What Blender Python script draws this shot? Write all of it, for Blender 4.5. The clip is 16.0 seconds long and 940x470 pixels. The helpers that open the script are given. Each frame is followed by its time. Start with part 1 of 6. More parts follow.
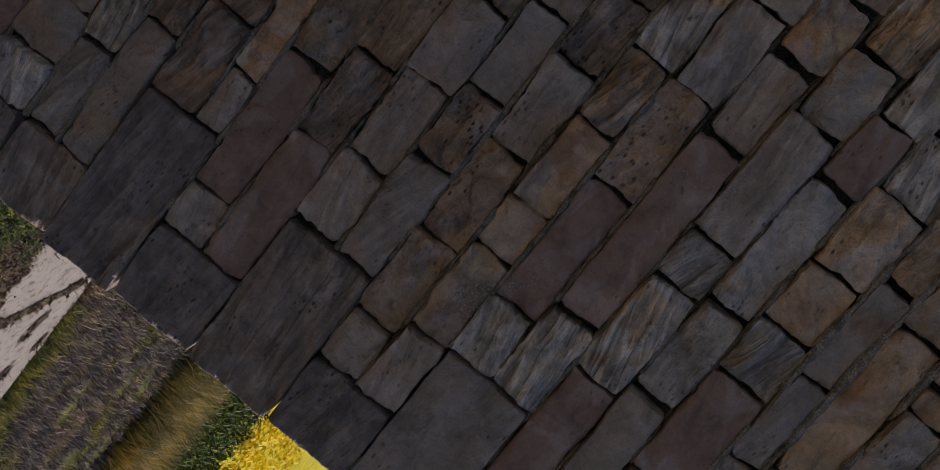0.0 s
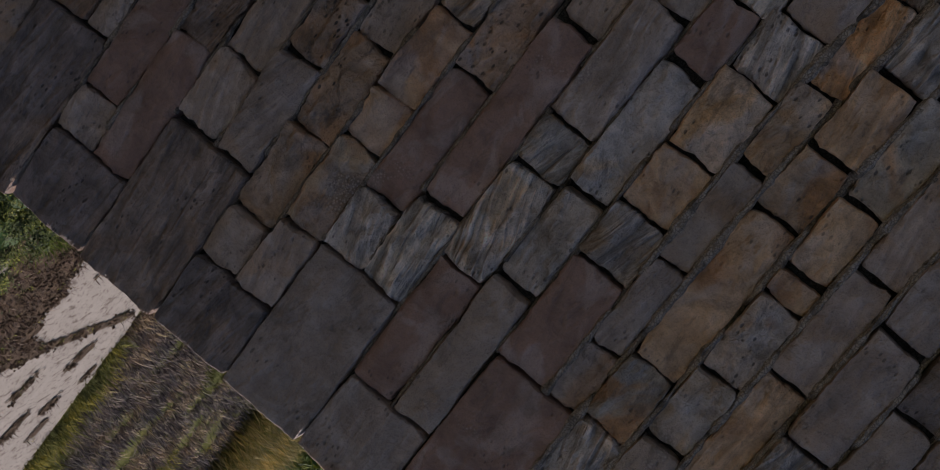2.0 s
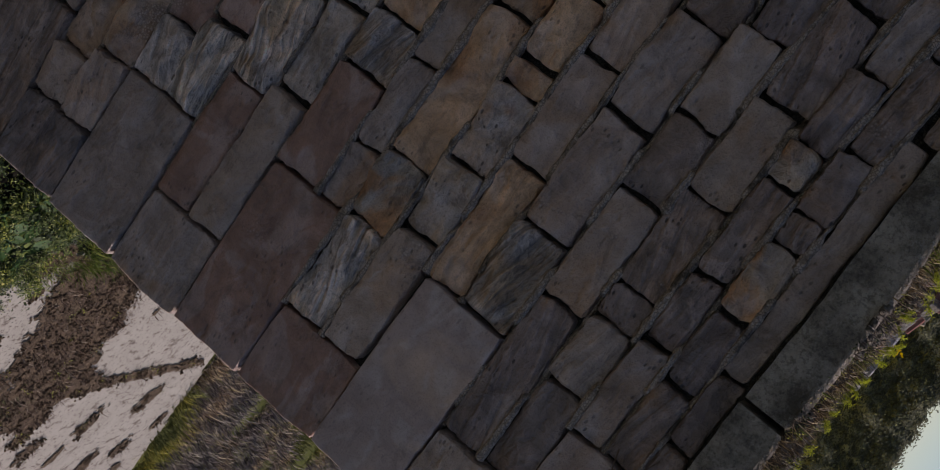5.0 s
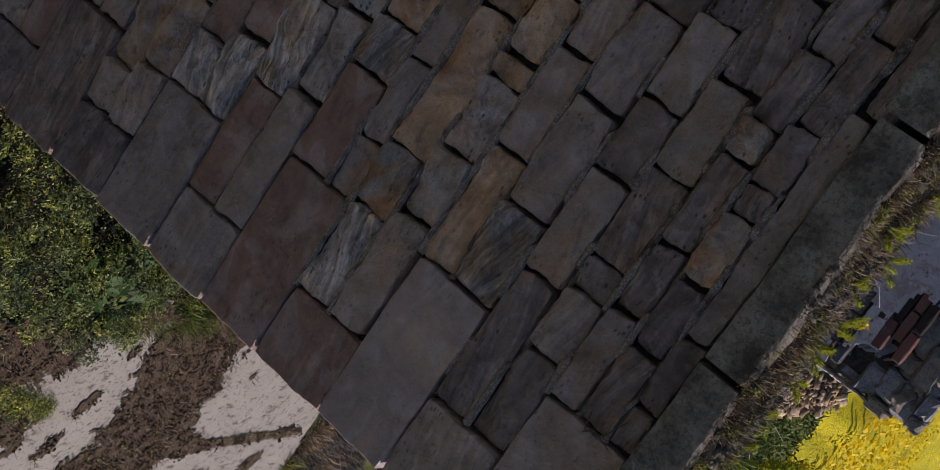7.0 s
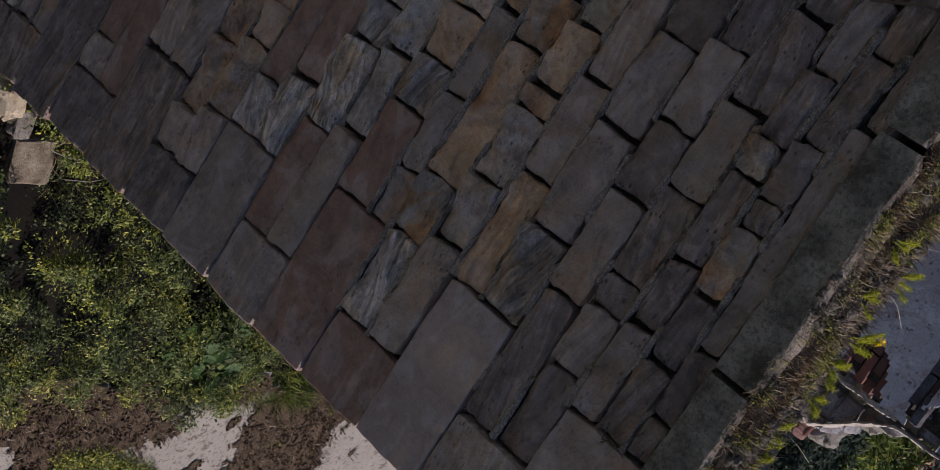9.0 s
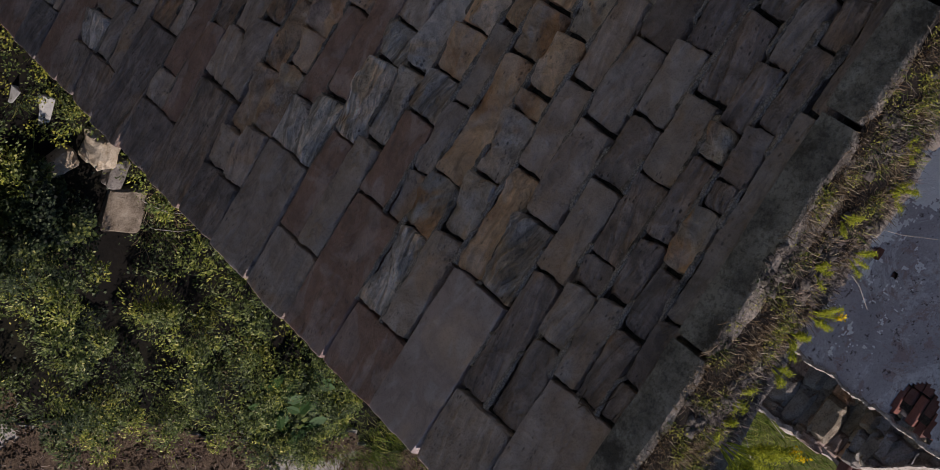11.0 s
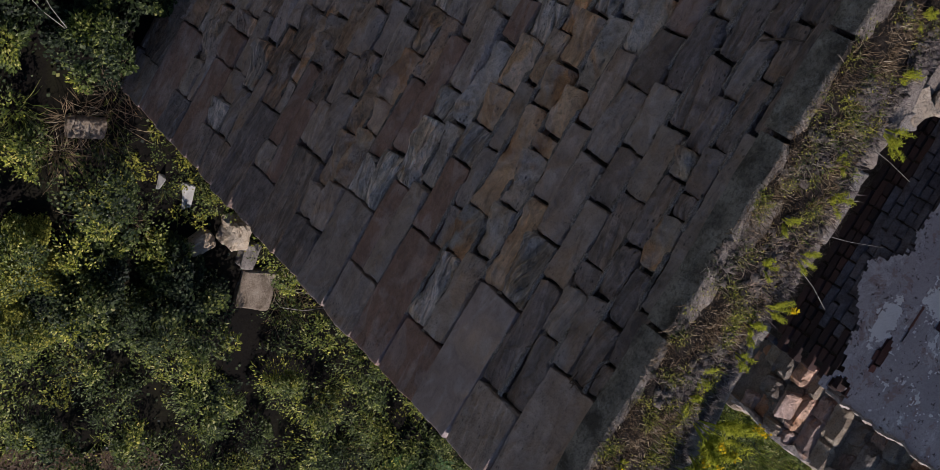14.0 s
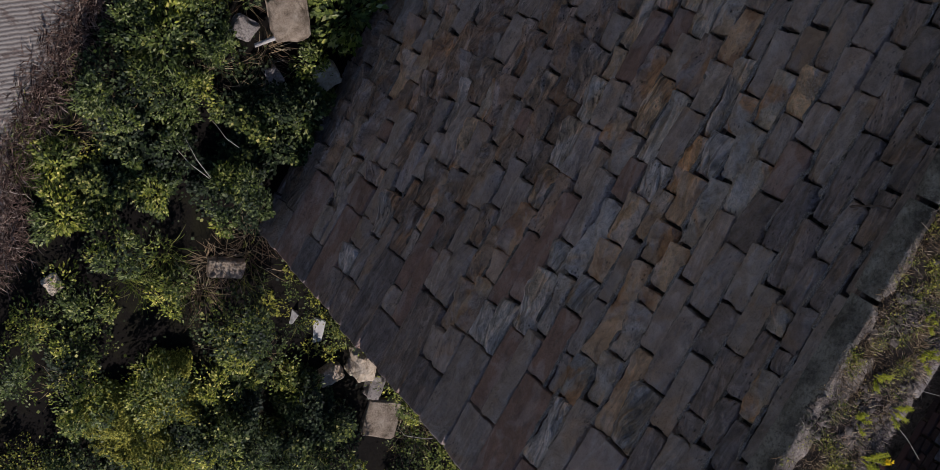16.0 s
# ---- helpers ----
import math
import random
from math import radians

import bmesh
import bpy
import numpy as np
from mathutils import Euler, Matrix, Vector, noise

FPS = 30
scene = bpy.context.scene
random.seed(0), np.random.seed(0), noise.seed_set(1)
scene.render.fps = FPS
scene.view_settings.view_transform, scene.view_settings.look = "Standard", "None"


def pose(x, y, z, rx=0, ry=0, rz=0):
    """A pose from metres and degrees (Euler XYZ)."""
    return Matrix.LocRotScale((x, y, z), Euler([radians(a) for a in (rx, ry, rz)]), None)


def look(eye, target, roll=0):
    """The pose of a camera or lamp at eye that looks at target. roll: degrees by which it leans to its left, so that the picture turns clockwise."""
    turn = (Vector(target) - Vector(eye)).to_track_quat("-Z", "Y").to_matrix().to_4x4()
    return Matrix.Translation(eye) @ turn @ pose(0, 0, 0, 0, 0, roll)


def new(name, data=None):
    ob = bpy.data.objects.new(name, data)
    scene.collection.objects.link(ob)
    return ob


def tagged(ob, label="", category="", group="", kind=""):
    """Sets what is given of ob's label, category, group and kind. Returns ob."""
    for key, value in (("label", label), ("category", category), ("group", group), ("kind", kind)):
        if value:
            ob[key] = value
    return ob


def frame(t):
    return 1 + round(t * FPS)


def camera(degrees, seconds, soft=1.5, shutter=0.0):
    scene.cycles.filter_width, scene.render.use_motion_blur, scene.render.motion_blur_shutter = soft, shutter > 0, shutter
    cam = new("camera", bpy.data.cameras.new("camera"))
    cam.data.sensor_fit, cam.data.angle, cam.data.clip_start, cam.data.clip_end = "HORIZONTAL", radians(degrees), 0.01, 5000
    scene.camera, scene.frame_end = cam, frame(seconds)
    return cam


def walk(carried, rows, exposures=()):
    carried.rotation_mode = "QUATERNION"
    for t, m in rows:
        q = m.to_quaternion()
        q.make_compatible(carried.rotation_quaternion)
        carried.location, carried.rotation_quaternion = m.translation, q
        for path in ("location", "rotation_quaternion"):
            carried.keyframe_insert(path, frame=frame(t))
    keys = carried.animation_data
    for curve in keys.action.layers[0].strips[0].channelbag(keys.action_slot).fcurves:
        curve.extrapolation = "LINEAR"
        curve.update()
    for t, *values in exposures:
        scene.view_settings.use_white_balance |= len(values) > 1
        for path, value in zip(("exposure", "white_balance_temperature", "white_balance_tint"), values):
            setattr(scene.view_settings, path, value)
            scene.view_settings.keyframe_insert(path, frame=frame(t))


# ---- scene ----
cam = camera(38.23, 16.0, 0.8)
PATH = [
    (0, look((-1.822, -3.949, 3.040), (-0.898, -0.063, 2.840), 129.25)),
    (0.5, look((-1.816, -3.935, 3.302), (-0.895, -0.054, 3.002), 129.24)),
    (1, look((-1.807, -3.931, 3.503), (-0.892, -0.057, 3.112), 129.29)),
    (1.5, look((-1.800, -3.932, 3.729), (-0.890, -0.069, 3.235), 129.33)),
    (2, look((-1.810, -3.935, 3.957), (-0.901, -0.084, 3.374), 129.28)),
    (2.5, look((-1.811, -3.922, 4.209), (-0.910, -0.085, 3.523), 129.29)),
    (3, look((-1.818, -3.904, 4.446), (-0.926, -0.083, 3.668), 129.31)),
    (3.5, look((-1.815, -3.889, 4.752), (-0.939, -0.086, 3.875), 129.37)),
    (4, look((-1.802, -3.881, 5.044), (-0.931, -0.100, 4.072), 129.42)),
    (4.5, look((-1.765, -3.879, 5.332), (-0.903, -0.126, 4.250), 129.42)),
    (5, look((-1.751, -3.852, 5.564), (-0.892, -0.131, 4.374), 129.43)),
    (5.2, look((-1.755, -3.844, 5.648), (-0.900, -0.137, 4.413), 129.44)),
    (7.3, look((-1.743, -3.976, 6.307), (-0.933, -0.455, 4.591), 129.62)),
    (7.5, look((-1.741, -3.980, 6.347), (-0.937, -0.479, 4.588), 129.61)),
    (8, look((-1.746, -3.975, 6.451), (-0.954, -0.525, 4.589), 129.68)),
    (8.5, look((-1.748, -3.957, 6.554), (-0.964, -0.566, 4.582), 129.72)),
    (9, look((-1.740, -3.952, 6.720), (-0.972, -0.620, 4.644), 129.75)),
    (11.5, look((-1.704, -4.003, 7.725), (-1.017, -1.019, 5.152), 129.94)),
    (12, look((-1.680, -4.052, 7.960), (-1.008, -1.140, 5.301), 130.00)),
    (12.5, look((-1.652, -4.086, 8.220), (-1.000, -1.256, 5.470), 130.05)),
    (13, look((-1.648, -4.101, 8.446), (-1.016, -1.348, 5.614), 130.06)),
    (13.5, look((-1.683, -4.101, 8.653), (-1.074, -1.435, 5.734), 130.02)),
    (14, look((-1.736, -4.111, 8.825), (-1.148, -1.527, 5.828), 130.01)),
    (14.5, look((-1.781, -4.165, 8.948), (-1.217, -1.674, 5.869), 129.97)),
    (15, look((-1.819, -4.232, 9.043), (-1.278, -1.832, 5.889), 129.95)),
    (15.5, look((-1.898, -4.328, 9.108), (-1.384, -2.027, 5.877), 129.88)),
    (16, look((-1.999, -4.416, 9.138), (-1.507, -2.207, 5.839), 129.80)),
]
walk(cam, PATH, [(0, 0.0, 6850, 20), (3.5, 0.0, 6750, 20), (9, 0.0, 6620, 20), (12, 0.0, 6560, 20), (16, 0.0, 6200, 20)])

# ---- world and light ----
SUN_AZ, SUN_EL = 77.0, 40.0
world = bpy.data.worlds.new("sky")
scene.world = world
world.use_nodes = True
_wn = world.node_tree
_sky = _wn.nodes.new("ShaderNodeTexSky")
_sky.sky_type = 'NISHITA'
_sky.sun_disc = False
_sky.sun_elevation = radians(SUN_EL)
_sky.sun_rotation = radians(SUN_AZ)
_sky.dust_density = 0.0
_sky.ozone_density = 3.5
_wn.links.new(_sky.outputs[0], _wn.nodes["Background"].inputs[0])
_wn.nodes["Background"].inputs[1].default_value = 0.080
sun = new("sun", bpy.data.lights.new("sun", 'SUN'))
sun.data.energy, sun.data.angle, sun.data.color = 4.4, radians(0.55), (1.0, 0.96, 0.90)
_d = Vector((math.sin(radians(SUN_AZ)) * math.cos(radians(SUN_EL)), math.cos(radians(SUN_AZ)) * math.cos(radians(SUN_EL)), math.sin(radians(SUN_EL))))
sun.matrix_world = look(_d * 60, (0, 0, 0))


# ---- material helpers ----
class Nodes:
    """A short way to write a node material."""

    def __init__(self, name, rough=0.85, spec=0.3):
        self.m = bpy.data.materials.new(name)
        self.m.use_nodes = True
        self.t = self.m.node_tree
        self.b = self.t.nodes["Principled BSDF"]
        self.b.inputs["Roughness"].default_value = rough
        self.b.inputs["Specular IOR Level"].default_value = spec
        self.co = self.t.nodes.new("ShaderNodeTexCoord").outputs["Object"]

    def add(self, kind, **inputs):
        n = self.t.nodes.new(kind)
        for k, v in inputs.items():
            k = k.replace("_", " ")
            if isinstance(v, bpy.types.NodeSocket):
                self.t.links.new(v, n.inputs[k])
            else:
                n.inputs[k].default_value = v
        return n

    def world_pos(self):
        return self.t.nodes.new("ShaderNodeNewGeometry").outputs["Position"]

    def scaled(self, s, co=None):
        n = self.t.nodes.new("ShaderNodeMapping")
        self.t.links.new(co or self.co, n.inputs["Vector"])
        n.inputs["Scale"].default_value = s
        return n.outputs[0]

    def noise(self, scale, detail=5.0, rough=0.6, co=None, dist=0.0):
        n = self.add("ShaderNodeTexNoise", Vector=co or self.co, Scale=scale, Detail=detail, Roughness=rough, Distortion=dist)
        return n.outputs["Fac"]

    def ramp(self, fac, stops):
        n = self.t.nodes.new("ShaderNodeValToRGB")
        self.t.links.new(fac, n.inputs[0])
        e = n.color_ramp.elements
        while len(e) < len(stops):
            e.new(0.5)
        for el, (p, c) in zip(e, stops):
            el.position = p
            el.color = (c, c, c, 1) if isinstance(c, (int, float)) else (*c, 1)
        return n.outputs[0]

    def mix(self, fac, a, b, how='MIX'):
        n = self.t.nodes.new("ShaderNodeMix")
        n.data_type, n.blend_type = 'RGBA', how
        for i, v in ((0, fac), (6, a), (7, b)):
            if isinstance(v, bpy.types.NodeSocket):
                self.t.links.new(v, n.inputs[i])
            elif i == 0:
                n.inputs[0].default_value = v
            else:
                n.inputs[i].default_value = (*v, 1)
        return n.outputs[2]

    def math(self, op, a, b=0.0):
        n = self.t.nodes.new("ShaderNodeMath")
        n.operation = op
        for i, v in ((0, a), (1, b)):
            if isinstance(v, bpy.types.NodeSocket):
                self.t.links.new(v, n.inputs[i])
            else:
                n.inputs[i].default_value = v
        return n.outputs[0]

    def color(self, c):
        if isinstance(c, bpy.types.NodeSocket):
            self.t.links.new(c, self.b.inputs["Base Color"])
        else:
            self.b.inputs["Base Color"].default_value = (*c, 1)
        return self

    def bump(self, h, strength=0.5, dist=0.01):
        n = self.add("ShaderNodeBump", Height=h, Strength=strength, Distance=dist)
        self.t.links.new(n.outputs[0], self.b.inputs["Normal"])
        return self

    def rand(self):
        return self.t.nodes.new("ShaderNodeObjectInfo").outputs["Random"]

    def island(self):
        return self.t.nodes.new("ShaderNodeNewGeometry").outputs["Random Per Island"]


def sandstone(name, stops, streak=0.6, stain=(0.34, 0.18, 0.085), stain_from=0.54, bump=1.0, dark=0.7, grit=0.8, swing=1.0, cool=0.5, bedded=0.40):
    """Coursed sandstone: a tint per stone, soft cool and rusty clouds, bedding at its own tilt, pits and smears of old mortar."""
    n = Nodes(name, 0.6, 0.5)
    ran = n.rand()
    q = n.t.nodes.new("ShaderNodeVectorMath")
    q.operation = 'ADD'
    n.t.links.new(n.world_pos(), q.inputs[0])
    off = n.add("ShaderNodeCombineXYZ", X=n.math('MULTIPLY', ran, 37.0), Y=n.math('MULTIPLY', ran, 11.0), Z=n.math('MULTIPLY', ran, 23.0))
    n.t.links.new(off.outputs[0], q.inputs[1])
    p = q.outputs[0]
    base = n.ramp(ran, stops)
    other = n.math('FRACT', n.math('MULTIPLY', ran, 17.31))
    third = n.math('FRACT', n.math('MULTIPLY', ran, 41.77))
    turn = n.t.nodes.new("ShaderNodeVectorRotate")
    turn.rotation_type = 'Y_AXIS'
    n.t.links.new(p, turn.inputs["Vector"])
    n.t.links.new(n.math('MULTIPLY', n.math('SUBTRACT', third, 0.5), 0.55), turn.inputs["Angle"])
    bed = n.noise(6.0, 4, 0.5, n.scaled((0.7, 1.0, 5.5), turn.outputs[0]), 0.8)
    cloud = n.noise(3.4, 3, 0.5, p, 0.9)
    blotch = n.noise(8.5, 4, 0.55, p, 0.6)
    sheen = n.noise(4.4, 3, 0.5, n.scaled((1.0, 1.0, 1.7), turn.outputs[0]), 0.9)
    mid = n.noise(34.0, 5, 0.65, p, 0.3)
    grain = n.noise(190.0, 3, 0.7, p)
    # Rust and cool grey clouds, soft at the edge.
    c = n.mix(n.ramp(cloud, [(stain_from - 0.04, 0.0), (stain_from + 0.05, 0.85)]), base, stain)
    c = n.mix(n.math('MULTIPLY', n.ramp(sheen, [(0.50, 0.0), (0.58, 0.85)]), cool), c, (0.40, 0.395, 0.395))
    c = n.mix(1.0, c, n.ramp(third, [(0.0, 1 - 0.34 * swing), (0.5, 1.0), (1.0, 1 + 0.30 * swing)]), 'MULTIPLY')
    c = n.mix(1.0, c, n.ramp(blotch, [(0.30, 1 - 0.60 * swing), (0.5, 1.0), (0.70, 1 + 0.60 * swing)]), 'MULTIPLY')
    c = n.mix(1.0, c, n.ramp(mid, [(0.32, 1 - 0.34 * swing), (0.5, 1.0), (0.68, 1 + 0.30 * swing)]), 'MULTIPLY')
    # Bedding shows on some stones only.
    banded = n.math('MULTIPLY', n.ramp(other, [(bedded, 0.05), (bedded + 0.15, 0.3), (bedded + 0.35, 1.0)]), streak)
    c = n.mix(n.math('MULTIPLY', banded, 0.9), c, n.mix(1.0, c, n.ramp(bed, [(0.32, 0.34), (0.44, 0.8), (0.52, 1.0), (0.58, 1.45), (0.66, 1.6)]), 'MULTIPLY'))
    # Pits and dark lichen spots, in patches.
    pit = n.add("ShaderNodeTexVoronoi", Vector=n.scaled((1.0, 1.0, 1.9), turn.outputs[0]), Scale=30.0)
    pits = n.math('MULTIPLY', n.ramp(pit.outputs["Distance"], [(0.16, 1.0), (0.27, 0.0)]), n.ramp(n.noise(6.5, 3, 0.6, p), [(0.53, 0.0), (0.60, 1.0)]))
    c = n.mix(n.math('MULTIPLY', pits, dark), c, (0.035, 0.03, 0.028))
    soot = n.noise(5.0, 6, 0.72, n.scaled((1.0, 1.0, 2.2), n.world_pos()), 0.6)
    c = n.mix(n.math('MULTIPLY', n.ramp(soot, [(0.55, 0.0), (0.64, 0.75)]), dark), c, (0.05, 0.043, 0.04))
    vo = n.add("ShaderNodeTexVoronoi", Vector=p, Scale=110.0)
    smear = n.mix(n.ramp(vo.outputs["Distance"], [(0.15, 1.0), (0.55, 0.0)]), (0.06, 0.052, 0.047), (0.42, 0.385, 0.35))
    sm_mask = n.math('MULTIPLY', n.ramp(n.noise(3.2, 6, 0.72, n.world_pos(), 0.4), [(0.59, 0.0), (0.65, 1.0)]), grit)
    c = n.mix(sm_mask, c, smear)
    c = n.mix(n.ramp(grain, [(0.32, 0.30), (0.50, 0.0)]), c, (0.06, 0.05, 0.042))
    n.color(n.mix(1.0, c, STONE_GAIN, 'MULTIPLY'))
    n.t.links.new(n.ramp(blotch, [(0.35, 0.72), (0.65, 0.38)]), n.b.inputs["Roughness"])
    hgt = n.math('ADD', n.math('MULTIPLY', bed, n.math('MULTIPLY', banded, 0.9)), n.math('ADD', n.math('MULTIPLY', grain, 0.05), n.math('ADD', n.math('MULTIPLY', mid, 0.40), n.math('ADD', n.math('MULTIPLY', blotch, 0.7), n.math('MULTIPLY', pits, -0.22 * dark)))))
    n.bump(hgt, bump, 0.085)
    return n.m


STONE_GAIN = (1.28, 1.085, 1.035)
# ---- materials ----
STONE = sandstone("sandstone_mixed", [(0.0, (0.44, 0.30, 0.195)), (0.25, (0.37, 0.27, 0.205)), (0.45, (0.37, 0.32, 0.25)), (0.6, (0.43, 0.34, 0.235)), (0.8, (0.48, 0.32, 0.18)), (1.0, (0.38, 0.32, 0.265))], 0.9, (0.42, 0.225, 0.10), 0.55, 1.0, 0.7, 0.5, 0.62, 0.5)
STONE_LOW = sandstone("sandstone_dingy", [(0.0, (0.30, 0.195, 0.125)), (0.35, (0.25, 0.18, 0.132)), (0.7, (0.29, 0.205, 0.13)), (1.0, (0.255, 0.19, 0.145))], 0.8, (0.28, 0.165, 0.09), 0.56, 1.0, 0.9, 0.5, 0.66, 0.35, 0.3)
STONE_DRAB = sandstone("sandstone_drab", [(0.0, (0.285, 0.225, 0.185)), (0.35, (0.265, 0.225, 0.20)), (0.7, (0.29, 0.23, 0.18)), (1.0, (0.28, 0.23, 0.195))], 0.4, (0.30, 0.21, 0.14), 0.60, 0.8, 0.55, 0.4, 0.40, 0.25)
STONE_RED = sandstone("sandstone_red", [(0.0, (0.185, 0.115, 0.087)), (1.0, (0.215, 0.135, 0.105))], 0.2, (0.16, 0.10, 0.076), 0.56, 0.6, 0.5, 0.3, 0.36, 0.25)
STONE_OCHRE = sandstone("sandstone_ochre", [(0.0, (0.49, 0.34, 0.205)), (1.0, (0.44, 0.30, 0.185))], 0.4, (0.29, 0.155, 0.075), 0.53, 0.8, 0.5, 0.3, 0.5, 0.3)
STONE_GREY = sandstone("sandstone_grey", [(0.0, (0.37, 0.325, 0.275)), (0.5, (0.40, 0.365, 0.33)), (1.0, (0.43, 0.385, 0.32))], 1.0, (0.40, 0.29, 0.18), 0.55, 1.0, 0.6, 0.4, 0.6, 0.55, 0.15)
STONE_SLAB = sandstone("sandstone_slab", [(0.0, (0.265, 0.22, 0.205)), (1.0, (0.265, 0.22, 0.205))], 0.25, (0.36, 0.28, 0.22), 0.60, 0.35, 0.3, 0.1, 0.24, 0.4)
STONE_DARK = sandstone("sandstone_dark", [(0.0, (0.19, 0.145, 0.118)), (0.5, (0.165, 0.138, 0.13)), (1.0, (0.205, 0.16, 0.13))], 0.6, (0.22, 0.15, 0.10), 0.60, 0.9, 0.8, 0.3, 0.55, 0.15, 0.0)
STONES = {"t": STONE_LOW, "k": STONE_DARK, "s": STONE, "d": STONE_DRAB, "r": STONE_RED, "o": STONE_OCHRE, "g": STONE_GREY, "l": STONE_SLAB}


def mortar_material(name, deep, pale, hole):
    n = Nodes(name, 0.95, 0.15)
    p = n.world_pos()
    v = n.add("ShaderNodeTexVoronoi", Vector=p, Scale=95.0)
    v.feature = 'DISTANCE_TO_EDGE'
    w = n.noise(130, 4, 0.7, p, 0.5)
    edge = n.math('ADD', v.outputs["Distance"], n.math('MULTIPLY', n.math('SUBTRACT', w, 0.5), 0.25))
    c = n.mix(n.ramp(edge, [(-0.02, 0.0), (0.14, 1.0)]), deep, pale)
    c = n.mix(n.ramp(n.noise(40, 5, 0.7, p), [(0.40, 0.6), (0.54, 0.0)]), c, deep)
    c = n.mix(n.ramp(n.noise(9, 5, 0.7, p), [(0.36, 0.9), (0.5, 0.0)]), c, hole)
    return n.color(c).bump(edge, 0.9, 0.012).m


POINTING = mortar_material("pebbly_lime_pointing", (0.17, 0.128, 0.104), (0.40, 0.31, 0.255), (0.05, 0.04, 0.033))
OLD_POINTING = mortar_material("brown_earthy_pointing", (0.16, 0.118, 0.092), (0.32, 0.245, 0.195), (0.06, 0.046, 0.038))
MORTAR = mortar_material("old_lime_mortar", (0.02, 0.017, 0.015), (0.10, 0.085, 0.072), (0.01, 0.009, 0.008))


def grit_material(name, a, b, lichen, scale=1.0):
    n = Nodes(name, 0.95, 0.15)
    p = n.world_pos()
    c = n.mix(n.ramp(n.noise(9 * scale, 7, 0.72, p), [(0.38, 0.0), (0.62, 1.0)]), a, b)
    c = n.mix(n.ramp(n.noise(16 * scale, 8, 0.75, p), [(0.55, 0.0), (0.72, 0.65)]), c, lichen)
    c = n.mix(n.ramp(n.noise(75, 4, 0.72, p), [(0.38, 0.5), (0.50, 0.0)]), c, (0.05, 0.043, 0.038))
    h = n.math('ADD', n.noise(38, 6, 0.75, p), n.noise(120, 3, 0.6, p))
    return n.color(c).bump(h, 1.0, 0.014).m


COPING = grit_material("gritstone_coping", (0.10, 0.082, 0.066), (0.36, 0.30, 0.245), (0.52, 0.47, 0.41), 0.8)
RUBBLE = grit_material("rubble_stone", (0.32, 0.25, 0.18), (0.46, 0.38, 0.29), (0.54, 0.48, 0.40))
PALE_RUBBLE = grit_material("pale_mortar_rubble", (0.22, 0.19, 0.165), (0.36, 0.32, 0.28), (0.42, 0.39, 0.35))
CORE = grit_material("wall_core", (0.19, 0.155, 0.125), (0.32, 0.27, 0.225), (0.42, 0.37, 0.32))


def flat_mix(name, stops, scale, rough=0.9, detail=6, bump=0.6, dist=0.02, warp=0.3, spec=0.2):
    n = Nodes(name, rough, spec)
    p = n.world_pos()
    f = n.noise(scale, detail, 0.65, p, warp)
    f2 = n.noise(scale * 9, 5, 0.7, p)
    c = n.ramp(n.math('ADD', n.math('MULTIPLY', f, 0.7), n.math('MULTIPLY', f2, 0.3)), stops)
    return n.color(c).bump(f2, bump, dist).m




def ground_material():
    """Near-black earth by the house, the shade under weeds put into its colour; rough grass sward farther out."""
    n = Nodes("earth_and_sward", 0.95, 0.1)
    p = n.world_pos()
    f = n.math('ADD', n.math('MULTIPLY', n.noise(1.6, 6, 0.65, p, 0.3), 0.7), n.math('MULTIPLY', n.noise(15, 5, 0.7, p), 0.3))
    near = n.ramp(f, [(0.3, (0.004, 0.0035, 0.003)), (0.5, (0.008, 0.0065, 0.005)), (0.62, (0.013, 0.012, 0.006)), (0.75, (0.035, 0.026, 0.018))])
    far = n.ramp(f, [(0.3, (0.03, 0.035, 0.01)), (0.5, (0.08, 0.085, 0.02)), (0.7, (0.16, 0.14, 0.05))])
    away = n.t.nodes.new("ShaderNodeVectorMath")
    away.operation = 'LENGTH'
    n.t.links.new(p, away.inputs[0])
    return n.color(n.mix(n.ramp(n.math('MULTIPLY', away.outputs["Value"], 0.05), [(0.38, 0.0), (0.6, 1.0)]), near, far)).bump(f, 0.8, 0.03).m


SOIL = ground_material()
MOULD = flat_mix("leaf_mould", [(0.34, (0.032, 0.021, 0.013)), (0.46, (0.09, 0.058, 0.035)), (0.58, (0.16, 0.106, 0.066)), (0.7, (0.26, 0.19, 0.125))], 17, bump=1.0, dist=0.03)


